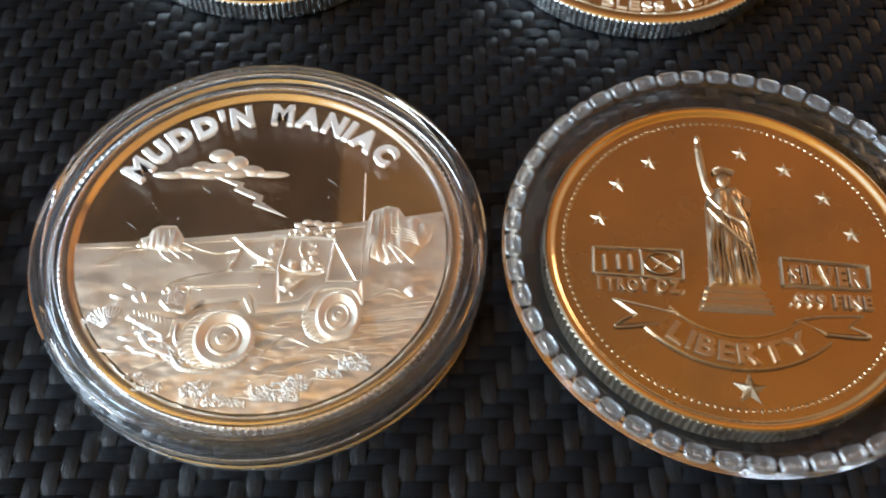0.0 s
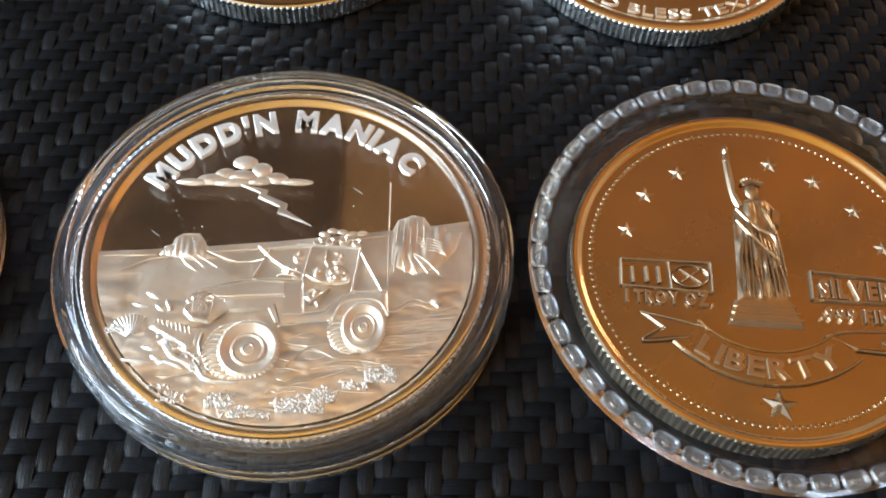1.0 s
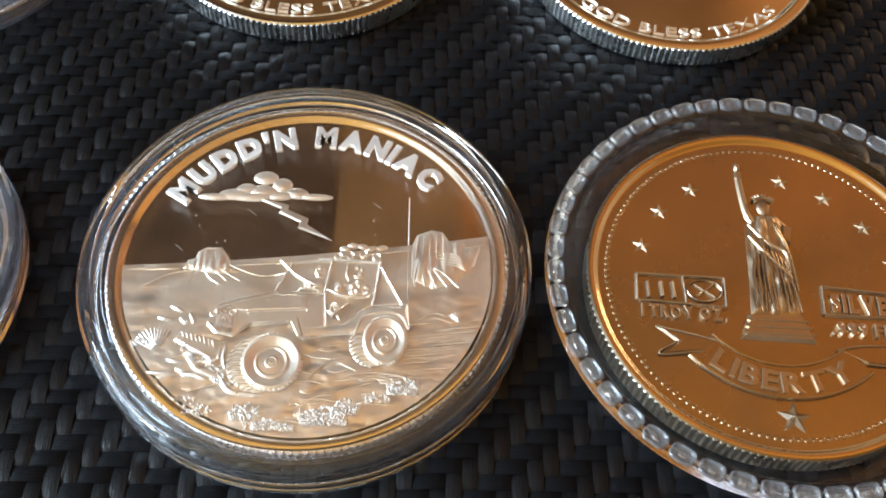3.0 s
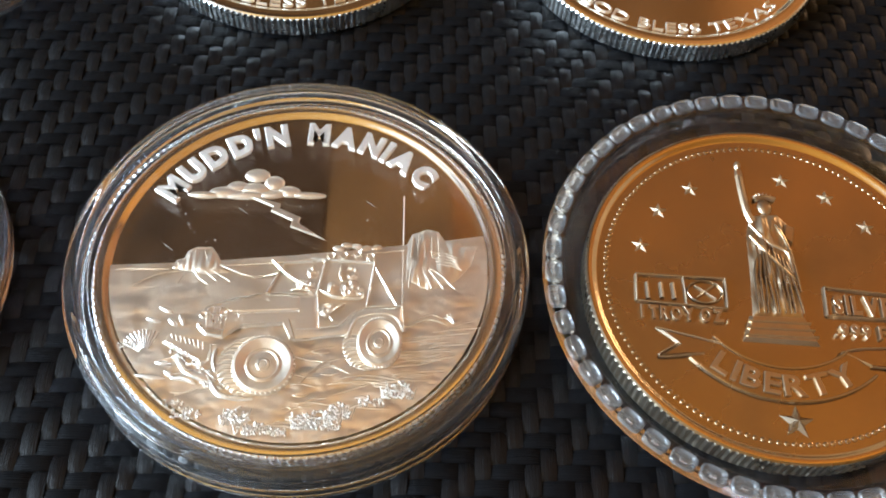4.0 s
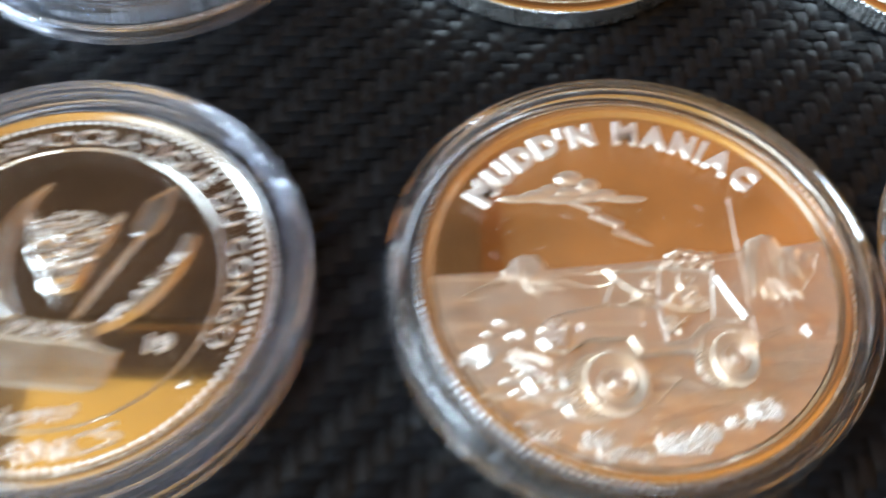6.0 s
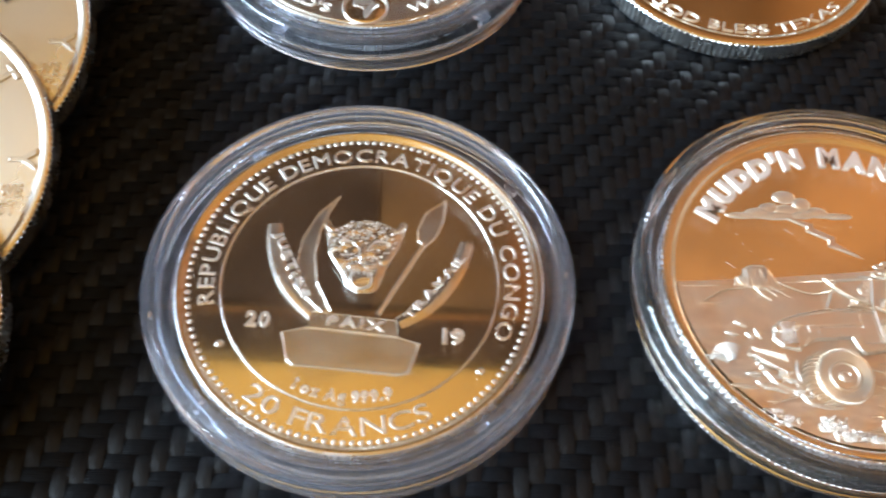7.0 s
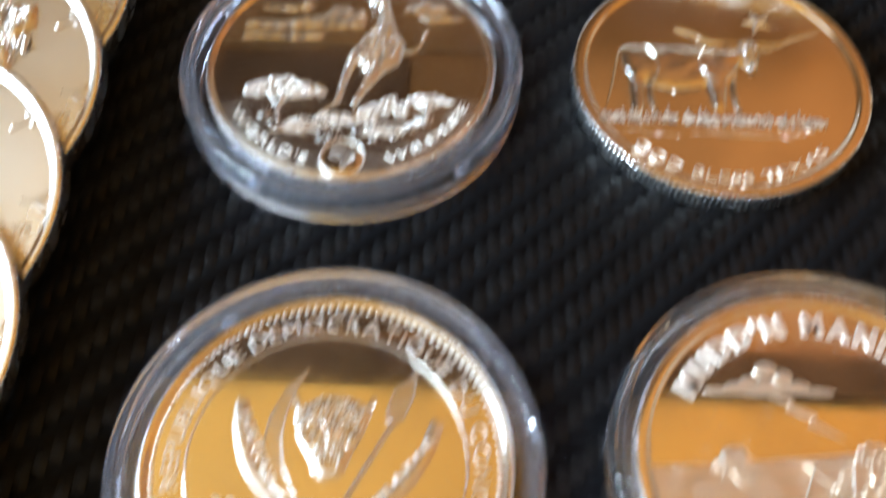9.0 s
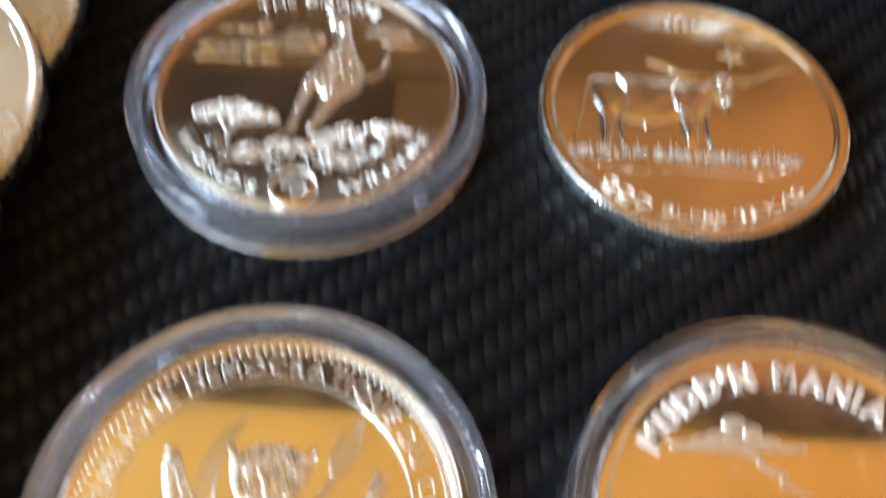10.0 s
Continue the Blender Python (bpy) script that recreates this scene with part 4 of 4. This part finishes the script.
    for k in range(260):
        u, v = rng.uniform(-3.6, 3.8), rng.uniform(1.8, 7.0)
        if ((u - 0.1) / 3.5) ** 2 + ((v - 4.5) / 2.6) ** 2 < 0.95 and not (0.6 < abs(u - 0.1) < 2.4 and 3.4 < v < 4.3) and not (abs(u) < 0.5 and v < 4):
            blob(bm, u, v, rng.uniform(0.09, 0.17), 0.11, 0.14, f + 0.36, rng.uniform(0, 180), 7, 2)
    part("coat_spots", bm, FROST, c, smooth=True, kind="stuff")
    part("spear_shaft", one(stroke, [(2.0, -4.1), (6.5, 4.6)], 0.6, 0.35, f, 1.0, False), FROST_FINE, c)
    part("spear_head", one(edged, [(8.7, 10.1), (6.5, 8.4), (5.7, 6.2), (5.8, 4.8), (6.6, 4.2), (7.6, 5.2), (8.4, 7.2)], 0.14, 0.2, f), FROST_FINE, c)
    part("stone_block", one(edged, [(-4.6, -4.0), (4.0, -4.7), (4.3, -6.5), (-5.0, -5.7)], 0.2, 0.12, f), FROST_FINE, c)
    word(c, FROST, f + 0.19, "PAIX", "line", (-3.2, -5.35), (3.0, -5.95), 1.0, h=0.2)
    part("stone_base", one(edged, [(-7.4, -6.4), (-5.2, -5.8), (4.4, -6.6), (6.4, -7.2), (5.5, -10.3), (4.6, -10.6), (-6.0, -9.9), (-6.6, -9.4)], 0.2, 0.2, f), FROST_FINE, c)


def savanna_coin(x, y, z):
    c = thing("silver_coin", x, y, z, label="proof silver coin with a giraffe relief, inside its clear capsule", category="coin", group="coins on the mat")
    f = coin_blank(c, 18.75, 2.9, MIRROR, PROOFLIKE, 0.8, 0.36)
    rng = random.Random(8)
    word(c, LETTER, f, "THE GIRAFFE", "arc", 15.0, 121, 60, 1.4, h=0.28, bold=-0.03)
    part("name_band", one(sector, 14.6, 17.75, 205, 341, 0.16, f), FROST_FINE, c)
    word(c, LETTER, f + 0.15, "WORLD'S", "arc", 16.75, 210, 256, 1.25, h=0.22, bold=-0.03, inward=True)
    word(c, LETTER, f + 0.15, "WILDLIFE", "arc", 16.75, 289, 338, 1.25, h=0.22, bold=-0.03, inward=True)
    part("globe", one(blob, 0.2, -15.3, 2.75, 2.75, 0.3, f + 0.08, 0, 32, 5), MIRROR, c, smooth=True)
    part("globe_ring", one(ring_line, 2.75, 0.28, 0.3, f + 0.14, 0.2, -15.3, 0, 360, 40), FROST, c, smooth=True)
    part("land_outline", one(plate, [(0.2 + a, -15.3 + b) for a, b in ((-1.5, 1.3), (-0.6, 1.8), (0.5, 1.6), (1.1, 0.7), (1.7, 0.2), (0.9, -0.7), (0.5, -1.7), (0.0, -1.9), (-0.3, -0.4), (-1.6, 0.1))], 0.25, 0.12, f + 0.3), FROST, c)
    bm = one(puff, [(2.0, 13.4), (3.2, 13.8), (4.1, 12.6), (4.6, 9.6), (5.6, 6.2), (6.9, 3.6), (6.5, 0.6), (4.2, -1.6), (2.2, -5.0), (1.3, -6.8), (0.4, -6.5), (1.2, -4.0), (2.0, -1.2), (0.8, 0.4), (0.0, -2.4), (-0.7, -6.4),
                     (-1.8, -6.6), (-1.4, -3.0), (-0.8, 1.2), (1.0, 4.8), (2.7, 7.4), (3.0, 10.4), (1.6, 11.0), (1.2, 12.2)], 0.6, 0.5, f, 0.15, cells(1.0, 2.0), 0.3)
    stroke(bm, [(1.9, 13.3), (0.7, 14.3)], 0.5, 0.4, f, 0.4, False)
    stroke(bm, [(3.4, 13.4), (4.9, 14.2)], 0.5, 0.4, f, 0.4, False)
    stroke(bm, [(2.6, 13.5), (2.5, 14.9)], 0.3, 0.4, f, 0.9, False)
    stroke(bm, [(6.7, 2.2), (8.3, 2.9), (9.2, 4.8), (9.6, 6.4)], 0.4, 0.35, f)
    blob(bm, 9.4, 5.8, 0.35, 1.0, 0.45, f, -20)
    stroke(bm, [(-1.2, -6.4), (-3.6, -8.6)], 0.6, 0.35, f, 0.6, False)
    stroke(bm, [(0.9, -6.6), (1.4, -8.6)], 0.6, 0.35, f, 0.6, False)
    part("giraffe_relief", bm, FROST_FINE, c, smooth=True)
    for tx, ty, rx, ry, n, stem in ((-8.1, -4.5, 5.3, 1.9, 190, [(-8.3, -9.4), (-8.6, -7.6), (-8.0, -5.4)]), (10.4, -5.6, 3.0, 0.95, 60, [(10.2, -8.8), (10.3, -7.4), (10.6, -6.0)])):
        bm = one(stroke, stem, 0.6, 0.35, f, 0.8)
        stroke(bm, [stem[1], (stem[1][0] - 1.7, ty - 0.5)], 0.4, 0.3, f, 0.5, False)
        stroke(bm, [stem[1], (stem[1][0] + 1.6, ty - 0.5)], 0.4, 0.3, f, 0.5, False)
        for k in range(n):
            a, q = rng.uniform(0, 2 * math.pi), math.sqrt(rng.random())
            u, v = q * math.cos(a), abs(q * math.sin(a)) * 1.7 - 0.7
            blob(bm, tx + rx * u, ty + ry * v * (1 - 0.4 * abs(u)), rng.uniform(0.25, 0.6), rng.uniform(0.18, 0.35), rng.uniform(0.3, 0.5), f, 0, 8, 3)
        part("acacia_relief", bm, FROST, c)
    bm = bmesh.new()
    for k in range(120):
        u = rng.uniform(1.8, 7.6)
        blob(bm, u, -8.2 + rng.uniform(0, 3.2) * (1 - abs(u - 5.4) / 4.2), rng.uniform(0.2, 0.45), rng.uniform(0.18, 0.36), rng.uniform(0.25, 0.5), f, 0, 8, 3)
    for k in range(90):
        u = rng.uniform(-3.8, 3.8)
        blob(bm, u, -8.6 - rng.uniform(-0.3, 0.9), rng.uniform(0.2, 0.6), rng.uniform(0.12, 0.24), 0.25, f, 0, 8, 2)
    part("bush_relief", bm, FROST, c)
    bm = bmesh.new()
    for k in range(34):
        u = rng.uniform(-11, 11)
        v = -9.6 - rng.random() * max(0.1, math.sqrt(max(14.3 ** 2 - u * u, 0)) - 10.2)
        tuft(bm, u, v, rng.uniform(0.7, 1.7), f, rng, 5, 0, 0.26)
    for k in range(16):
        u, v = rng.uniform(-8, 8), rng.uniform(-11.6, -9.2)
        stroke(bm, [(u - 2, v), (u, v + 0.2), (u + 2, v - 0.05)], 0.25, 0.16, f, 0.3)
    part("grass_relief", bm, FROST, c, kind="stuff")
    # banks of cloud: uneven swollen bands
    for bank in ([(-14.8, 3.9), (-12.4, 4.3), (-8.2, 4.0), (-4.2, 4.3), (-4.0, 5.3), (-8.0, 5.3), (-12.6, 5.3), (-14.9, 5.0)],
                 [(-15.0, 6.0), (-9.6, 6.0), (-4.2, 6.2), (1.2, 6.5), (1.6, 8.2), (0.8, 9.8), (-0.6, 9.6), (-1.4, 10.6), (-3.4, 10.2), (-4.6, 8.6), (-7.0, 8.2), (-9.4, 7.4), (-14.6, 7.3)],
                 [(-12.8, 9.3), (-9.0, 9.2), (-6.4, 9.4), (-5.4, 10.4), (-6.8, 11.6), (-8.0, 10.4), (-12.6, 10.2)],
                 [(6.0, 9.6), (6.8, 10.7), (8.0, 11.0), (8.8, 12.0), (10.2, 11.5), (11.6, 11.2), (12.6, 9.9), (9.4, 9.5)],
                 [(8.0, 8.9), (9.8, 7.9), (12.4, 8.1), (15.2, 8.6), (12.6, 9.0), (9.6, 9.3)]):
        part("cloud_bank", one(puff, bank, 0.2, 0.45, f, 0.18, grain(0.9, 1.7, 4.6), 0.22), FROST_FINE, c, smooth=True)


def cattle_coin(x, y, z, turn=0):
    c = thing("silver_round", x, y, z, 0, 0, turn, label="bare silver round with a long-horned bull, lying on the mat", category="coin", group="coins on the mat")
    f = coin_blank(c, 19.5, 2.9, PROOFLIKE, PROOFLIKE, 1.7, 0.36, 168)
    rng = random.Random(21)
    word(c, LETTER, f, "GOD BLESS TEXAS", "arc", 17.15, 223.5, 316, 1.42, h=0.24, bold=-0.04, inward=True)
    bm = bmesh.new()
    for k in range(4):
        plate(bm, [(-2.5 + 1.2 * k + a, 14.5 + b) for a, b in ((0, 0), (0.75, 0), (0.75, 1.3), (0, 1.3))], 0.28, 0.14, f)
    part("date_bars", bm, LETTER, c)
    part("star", one(star, 6.0, 10.0, 2.3, 0.5, f, 110), FROST, c)
    bm = one(puff, [(-13.4, 4.0), (-12.4, 5.0), (-8.9, 5.2), (-2.2, 5.2), (1.4, 4.8), (3.0, 5.5), (4.9, 5.3), (5.6, 3.6), (5.0, 1.2), (3.9, 1.0), (2.6, 2.4), (2.2, 0.0), (0.7, -1.4), (0.1, -5.8), (-1.6, -5.8), (-2.3, -1.8),
                    (-4.0, -2.6), (-9.0, -2.2), (-10.2, -1.2), (-10.5, -6.6), (-12.2, -6.8), (-12.4, -1.0), (-13.0, 1.5)], 0.42, 0.8, f, 0.2, grain(0.5, 0.6, 7.7), 0.08)
    part("bull_relief", bm, FROST_FINE, c, smooth=True)
    part("muscle_line", one(stroke, [(-12.6, 1.0), (-11.3, -2.0), (-11.4, -6.4)], 0.5, 0.22, f + 0.3), FROST_FINE, c, smooth=True)
    part("muscle_line", one(stroke, [(-2.4, 1.2), (-1.4, -2.4), (-1.1, -5.6)], 0.5, 0.22, f + 0.3), FROST_FINE, c, smooth=True)
    part("muscle_line", one(stroke, [(-9.2, -2.0), (-6.0, -2.6), (-2.6, -2.0)], 0.4, 0.16, f + 0.2), FROST_FINE, c, smooth=True)
    for ear in ([(2.8, 5.0), (1.2, 4.6)], [(5.4, 5.0), (7.4, 4.9)]):
        part("ear", one(stroke, ear, 0.7, 0.4, f + 0.1, 0.5, False), PROOFLIKE, c, smooth=True)
    # modelling of flank, shoulder, belly and dewlap
    part("muscle_line", one(stroke, [(-9.6, 4.6), (-8.2, 2.2), (-8.6, -0.6), (-10.0, -2.0)], 0.4, 0.12, f + 0.42, 0.2), FROST_FINE, c, smooth=True)
    part("muscle_line", one(stroke, [(-1.6, 4.8), (-2.6, 2.4), (-2.0, 0.2), (-0.4, -1.2)], 0.4, 0.12, f + 0.42, 0.2), FROST_FINE, c, smooth=True)
    part("muscle_line", one(stroke, [(2.6, 2.4), (1.8, 0.8), (0.4, -0.6)], 0.5, 0.3, f + 0.3, 0.4), FROST_FINE, c, smooth=True)
    part("muscle_line", one(stroke, [(-6.6, -2.4), (-6.2, -3.4)], 0.5, 0.3, f, 0.5, False), FROST_FINE, c, smooth=True)
    for a, b in (((-9.4, -1.4), (-9.0, -6.4)), ((1.6, -0.6), (1.7, -5.8))):
        part("leg_relief", one(stroke, [a, ((a[0] + b[0]) / 2 - 0.3, (a[1] + b[1]) / 2), b], 0.9, 0.4, f, 0.7), FROST_FINE, c, smooth=True)
    part("head_relief", one(puff, [(2.9, 6.0), (4.2, 6.5), (5.4, 6.0), (5.5, 4.2), (5.2, 2.0), (4.9, 0.9), (3.9, 0.8), (3.5, 2.0), (2.9, 4.2)], 0.5, 0.6, f + 0.25, 0.13, grain(2.2, 1.6, 2.3), 0.34), FROST_FINE, c, smooth=True)
    for bx, by in ((3.5, 4.6), (5.0, 4.6), (4.4, 1.3)):
        part("head_knob", one(blob, bx, by, 0.32, 0.26, 0.2, f + 0.75, 0, 12, 4), FROST, c, smooth=True)
    part("tail", one(stroke, [(-13.2, 4.2), (-14.0, 0.0), (-14.6, -3.0), (-15.3, -5.6)], 0.45, 0.32, f, 0.6), PROOFLIKE, c, smooth=True)
    part("horn", one(stroke, [(-5.6, 8.1), (-3.2, 7.2), (-0.8, 5.9), (3.2, 5.9)], 0.62, 0.45, f + 0.05, 0.3), PROOFLIKE, c, smooth=True)
    part("horn", one(stroke, [(4.4, 5.9), (8.0, 5.8), (11.0, 7.4), (14.2, 8.5)], 0.62, 0.45, f + 0.05, 0.3), PROOFLIKE, c, smooth=True)
    bm = bmesh.new()
    for k in range(150):
        u = rng.uniform(-16.6, 12.8)
        q = rng.uniform(0.6, 1.3) * (1.9 if rng.random() < 0.14 else 1)
        stroke(bm, [(u, -8.0 + rng.uniform(-0.3, 0.3)), (u + rng.uniform(-0.3, 0.3), -8.0 + q)], 0.34, 0.4, f, 0.5, False)
        blob(bm, u + rng.uniform(-0.3, 0.3), -7.6 + rng.uniform(-0.5, 0.8), 0.25, 0.2, 0.4, f, 0, 7, 2)
    part("meadow_relief", bm, FROST, c, kind="stuff")
    bm = bmesh.new()
    for k in range(12):
        u, v = rng.uniform(-12, 10), rng.uniform(-10.2, -8.7)
        stroke(bm, [(u - 2.4, v), (u, v + 0.15), (u + 2.6, v)], 0.24, 0.14, f, 0.3)
    part("ground_line", bm, PROOFLIKE, c, smooth=True, kind="stuff")
    return c


# ---- coins lying on the mat ----
desert_capsule = capsule(-0.2, 0.0, RING_GREY, "clear round capsule over the desert silver round", 22.3, (), 21.3)
desert_coin(-0.1, -0.2, 1.3)
capsule(-51.2, -1.8, RING_LAVENDER, "clear round capsule with four tabs over the arms coin", 22.2, (128, 39, -50, -139))
arms_coin(-51.2, -1.9, 1.3)
# dust specks and short scratches on the first capsule's lid
bm, rng = bmesh.new(), random.Random(23)
for sx, sy in [(-11.5, 4.5), (-11.0, 3.3), (-10.3, 2.4), (-8.2, 3.7), (-12.4, 5.0)] + [(rng.uniform(-14, 12), rng.uniform(-8, 13)) for k in range(16)]:
    blob(bm, sx, sy, rng.uniform(0.04, 0.11), rng.uniform(0.03, 0.08), 0.05, 5.43, rng.uniform(0, 180), 7, 2)
for sx, sy in ((-13.1, 1.0), (-6.4, 5.4), (6.2, 6.6)):
    stroke(bm, [(sx, sy), (sx + 0.9, sy - 0.7)], 0.05, 0.03, 5.43, 0.4, False)
part("dust", bm, DUST, desert_capsule, "pale dust specks on the lid", kind="stuff")
capsule(-53.3, 51.6, RING_LAVENDER, "clear round capsule with four tabs over the giraffe coin", 22.1, (150, 60, -45, -120))
savanna_coin(-53.4, 51.6, 1.3)
bull = cattle_coin(-4.9, 53.3, 0)
copy_thing(bull, pose(42.5 * MM, 51.4 * MM, 0, 0, 0, -1))


def ring_holder(x, y):
    """Thick clear vinyl ring with a border of embossed links round the toned coin."""
    h = thing("coin_ring_holder", x, y, 0, label="clear vinyl ring holder with an embossed chain border", category="coin holder")
    body = lathe([(0, 0.1), (21.4, 0.1), (22.6, 0.8), (23.6, 1.7), (23.95, 2.3), (23.8, 2.75), (23.5, 2.88), (22.2, 2.85), (21.8, 2.72), (21.62, 2.5), (21.5, 1.0), (21.3, 0.85), (19.7, 0.8), (19.5, 0.65), (0, 0.65)], 160, False)
    part("ring", body, RING_SMOKE, h, smooth=True).visible_shadow = False
    n = 50
    bm = bmesh.new()
    loop = []
    for k in range(28):
        a = 2 * math.pi * k / 28
        ca, sa = math.cos(a), math.sin(a)
        q = (abs(ca) ** 4 + abs(sa) ** 4) ** (-1 / 4)
        loop.append((ca * q, sa * q))
    # a pillow-shaped link: raised lip round a hollow with a small boss
    rows = []
    for size, zz in ((1.0, 0.0), (0.97, 0.24), (0.88, 0.36), (0.76, 0.3), (0.64, 0.12), (0.34, 0.08), (0.2, 0.2)):
        rows.append([bm.verts.new((0.86 * size * u, 1.26 * size * v, zz)) for u, v in loop])
    for a, b in zip(rows, rows[1:]):
        for k in range(28):
            bm.faces.new((a[k], a[(k + 1) % 28], b[(k + 1) % 28], b[k]))
    bm.faces.new(rows[-1])
    first = part("embossed_link", bm, VINYL, h, smooth=True)
    first.visible_shadow = False
    rng = random.Random(17)
    for k in range(n):
        ob = first if k == 0 else first.copy()
        if k:
            scene.collection.objects.link(ob)
        a = 2 * math.pi * k / n
        ob.matrix_basis = pose(22.9 * math.cos(a) * MM, 22.9 * math.sin(a) * MM, (2.84 + rng.uniform(-0.03, 0.03)) * MM, rng.uniform(-2, 2), rng.uniform(-3, 3), 360 * k / n + rng.uniform(-1.5, 1.5))


ring_holder(47.7, 0.6)
statue_coin(46.8, -0.4, 0.75)


# ---- fan of overlapping coins ----
def fan_coin():
    c = thing("silver_coin", 0, 0, 0, label="satin silver bullion coin leaning on the next coin of a fan", category="coin", group="fan of overlapping coins")
    f = coin_blank(c, 20.3, 2.98, SATIN, SATIN, 1.1, 0.36, 190)
    rng = random.Random(6)
    for k, ch in enumerate("LIBERTY"):
        a = radians(213 - 35.5 * k)
        bm = bmesh.new()
        lay(bm, ch, 15.9 * math.cos(a), 15.9 * math.sin(a), a - math.pi / 2, 2.7, 0.9, 0.26, f, 0.0)
        part("letter", bm, SATIN_RELIEF, c)
    word(c, SATIN_RELIEF, f, "IN GOD WE", "line", (9.6, -4.1), (17.6, -4.3), 1.35, h=0.2)
    word(c, SATIN_RELIEF, f, "TRUST", "line", (11.8, -6.1), (17.2, -6.3), 1.35, h=0.2)
    bm = one(puff, [(-2, 14), (1.5, 15), (4, 11), (9.5, 12.5), (10.5, 9), (8, 6), (8.8, 2), (6.4, -3), (7.6, -9), (5, -14), (-4, -15), (-5, -6), (-3, 2), (-6, 8)], 0.6, 0.6, f, 0.3, grain(1.1, 0.5, 9.1), 0.4)
    for k in range(110):
        u, v = rng.uniform(-4.4, 9.0), rng.uniform(-13.5, 13.5)
        if u > 4.6 and v < -1 or u < -2 and v > 3:
            continue
        q, t = rng.uniform(0.7, 2.0), rng.uniform(-2.4, -0.5)
        stroke(bm, [(u, v), (u + q * math.cos(t) * 0.5 + rng.uniform(-0.3, 0.3), v + q * math.sin(t) * 0.5), (u + q * math.cos(t), v + q * math.sin(t))], rng.uniform(0.35, 0.7), rng.uniform(0.25, 0.5), f + 0.4, 0.4)
    for k in range(60):
        blob(bm, rng.uniform(3.5, 9.8), rng.uniform(5.5, 12), rng.uniform(0.3, 0.6), rng.uniform(0.25, 0.5), 0.4, f + 0.4, rng.uniform(0, 180), 8, 3)
    part("draped_relief", bm, SATIN_RELIEF, c, smooth=True)
    return c


FAN = [(-105.3, -11, 0), (-105.2, 9.5, 3), (-104.9, 27.3, 0), (-104.2, 44.8, -4), (-103.7, 62, -5), (-102.3, 79.5, -3), (-101, 96, -8), (-97.5, 112, -9)]
first = fan_coin()
for k, (x, y, turn) in enumerate(FAN):
    m = pose(x * MM, y * MM, 3.95 * MM) @ pose(0, 0, 0, 0, 0, turn * 0.6) @ pose(0, 0, 0, 11, 0, 0) @ pose(0, 0, 0, 0, 0, turn * 0.4)
    if k == 0:
        first.matrix_basis = m
    else:
        copy_thing(first, m)


# ---- leaning row of coins behind ----
def row_coin():
    c = thing("silver_coin", 0, 0, 0, label="worn silver coin leaning in a tight row behind", category="coin", group="leaning row of coins")
    f = coin_blank(c, 19.0, 2.6, SATIN, SATIN, 0.9, 0.24, 150)
    part("centre_relief", one(blob, 0, 0, 8, 11, 0.5, f, 10, 24, 5), SATIN_RELIEF, c, smooth=True)
    return c


first = row_coin()
ROW = [(-36.5, 108.5, 12), (-23.5, 109.5, 12), (-9, 112, 18)] + [(4 + 3.6 * k, 105.5 - (3.2 if k > 3 else 0.8 * k) + 0.4 * math.sin(k * 2.3), 46) for k in range(16)]
for k, (x, y, tilt) in enumerate(ROW):
    m = pose(x * MM, y * MM, (19.0 * math.sin(radians(tilt)) + 0.1) * MM, 0, tilt, 0) @ pose(0, 0, 0, 0, 0, 17 * k)
    if k == 0:
        first.matrix_basis = m
    else:
        copy_thing(first, m)
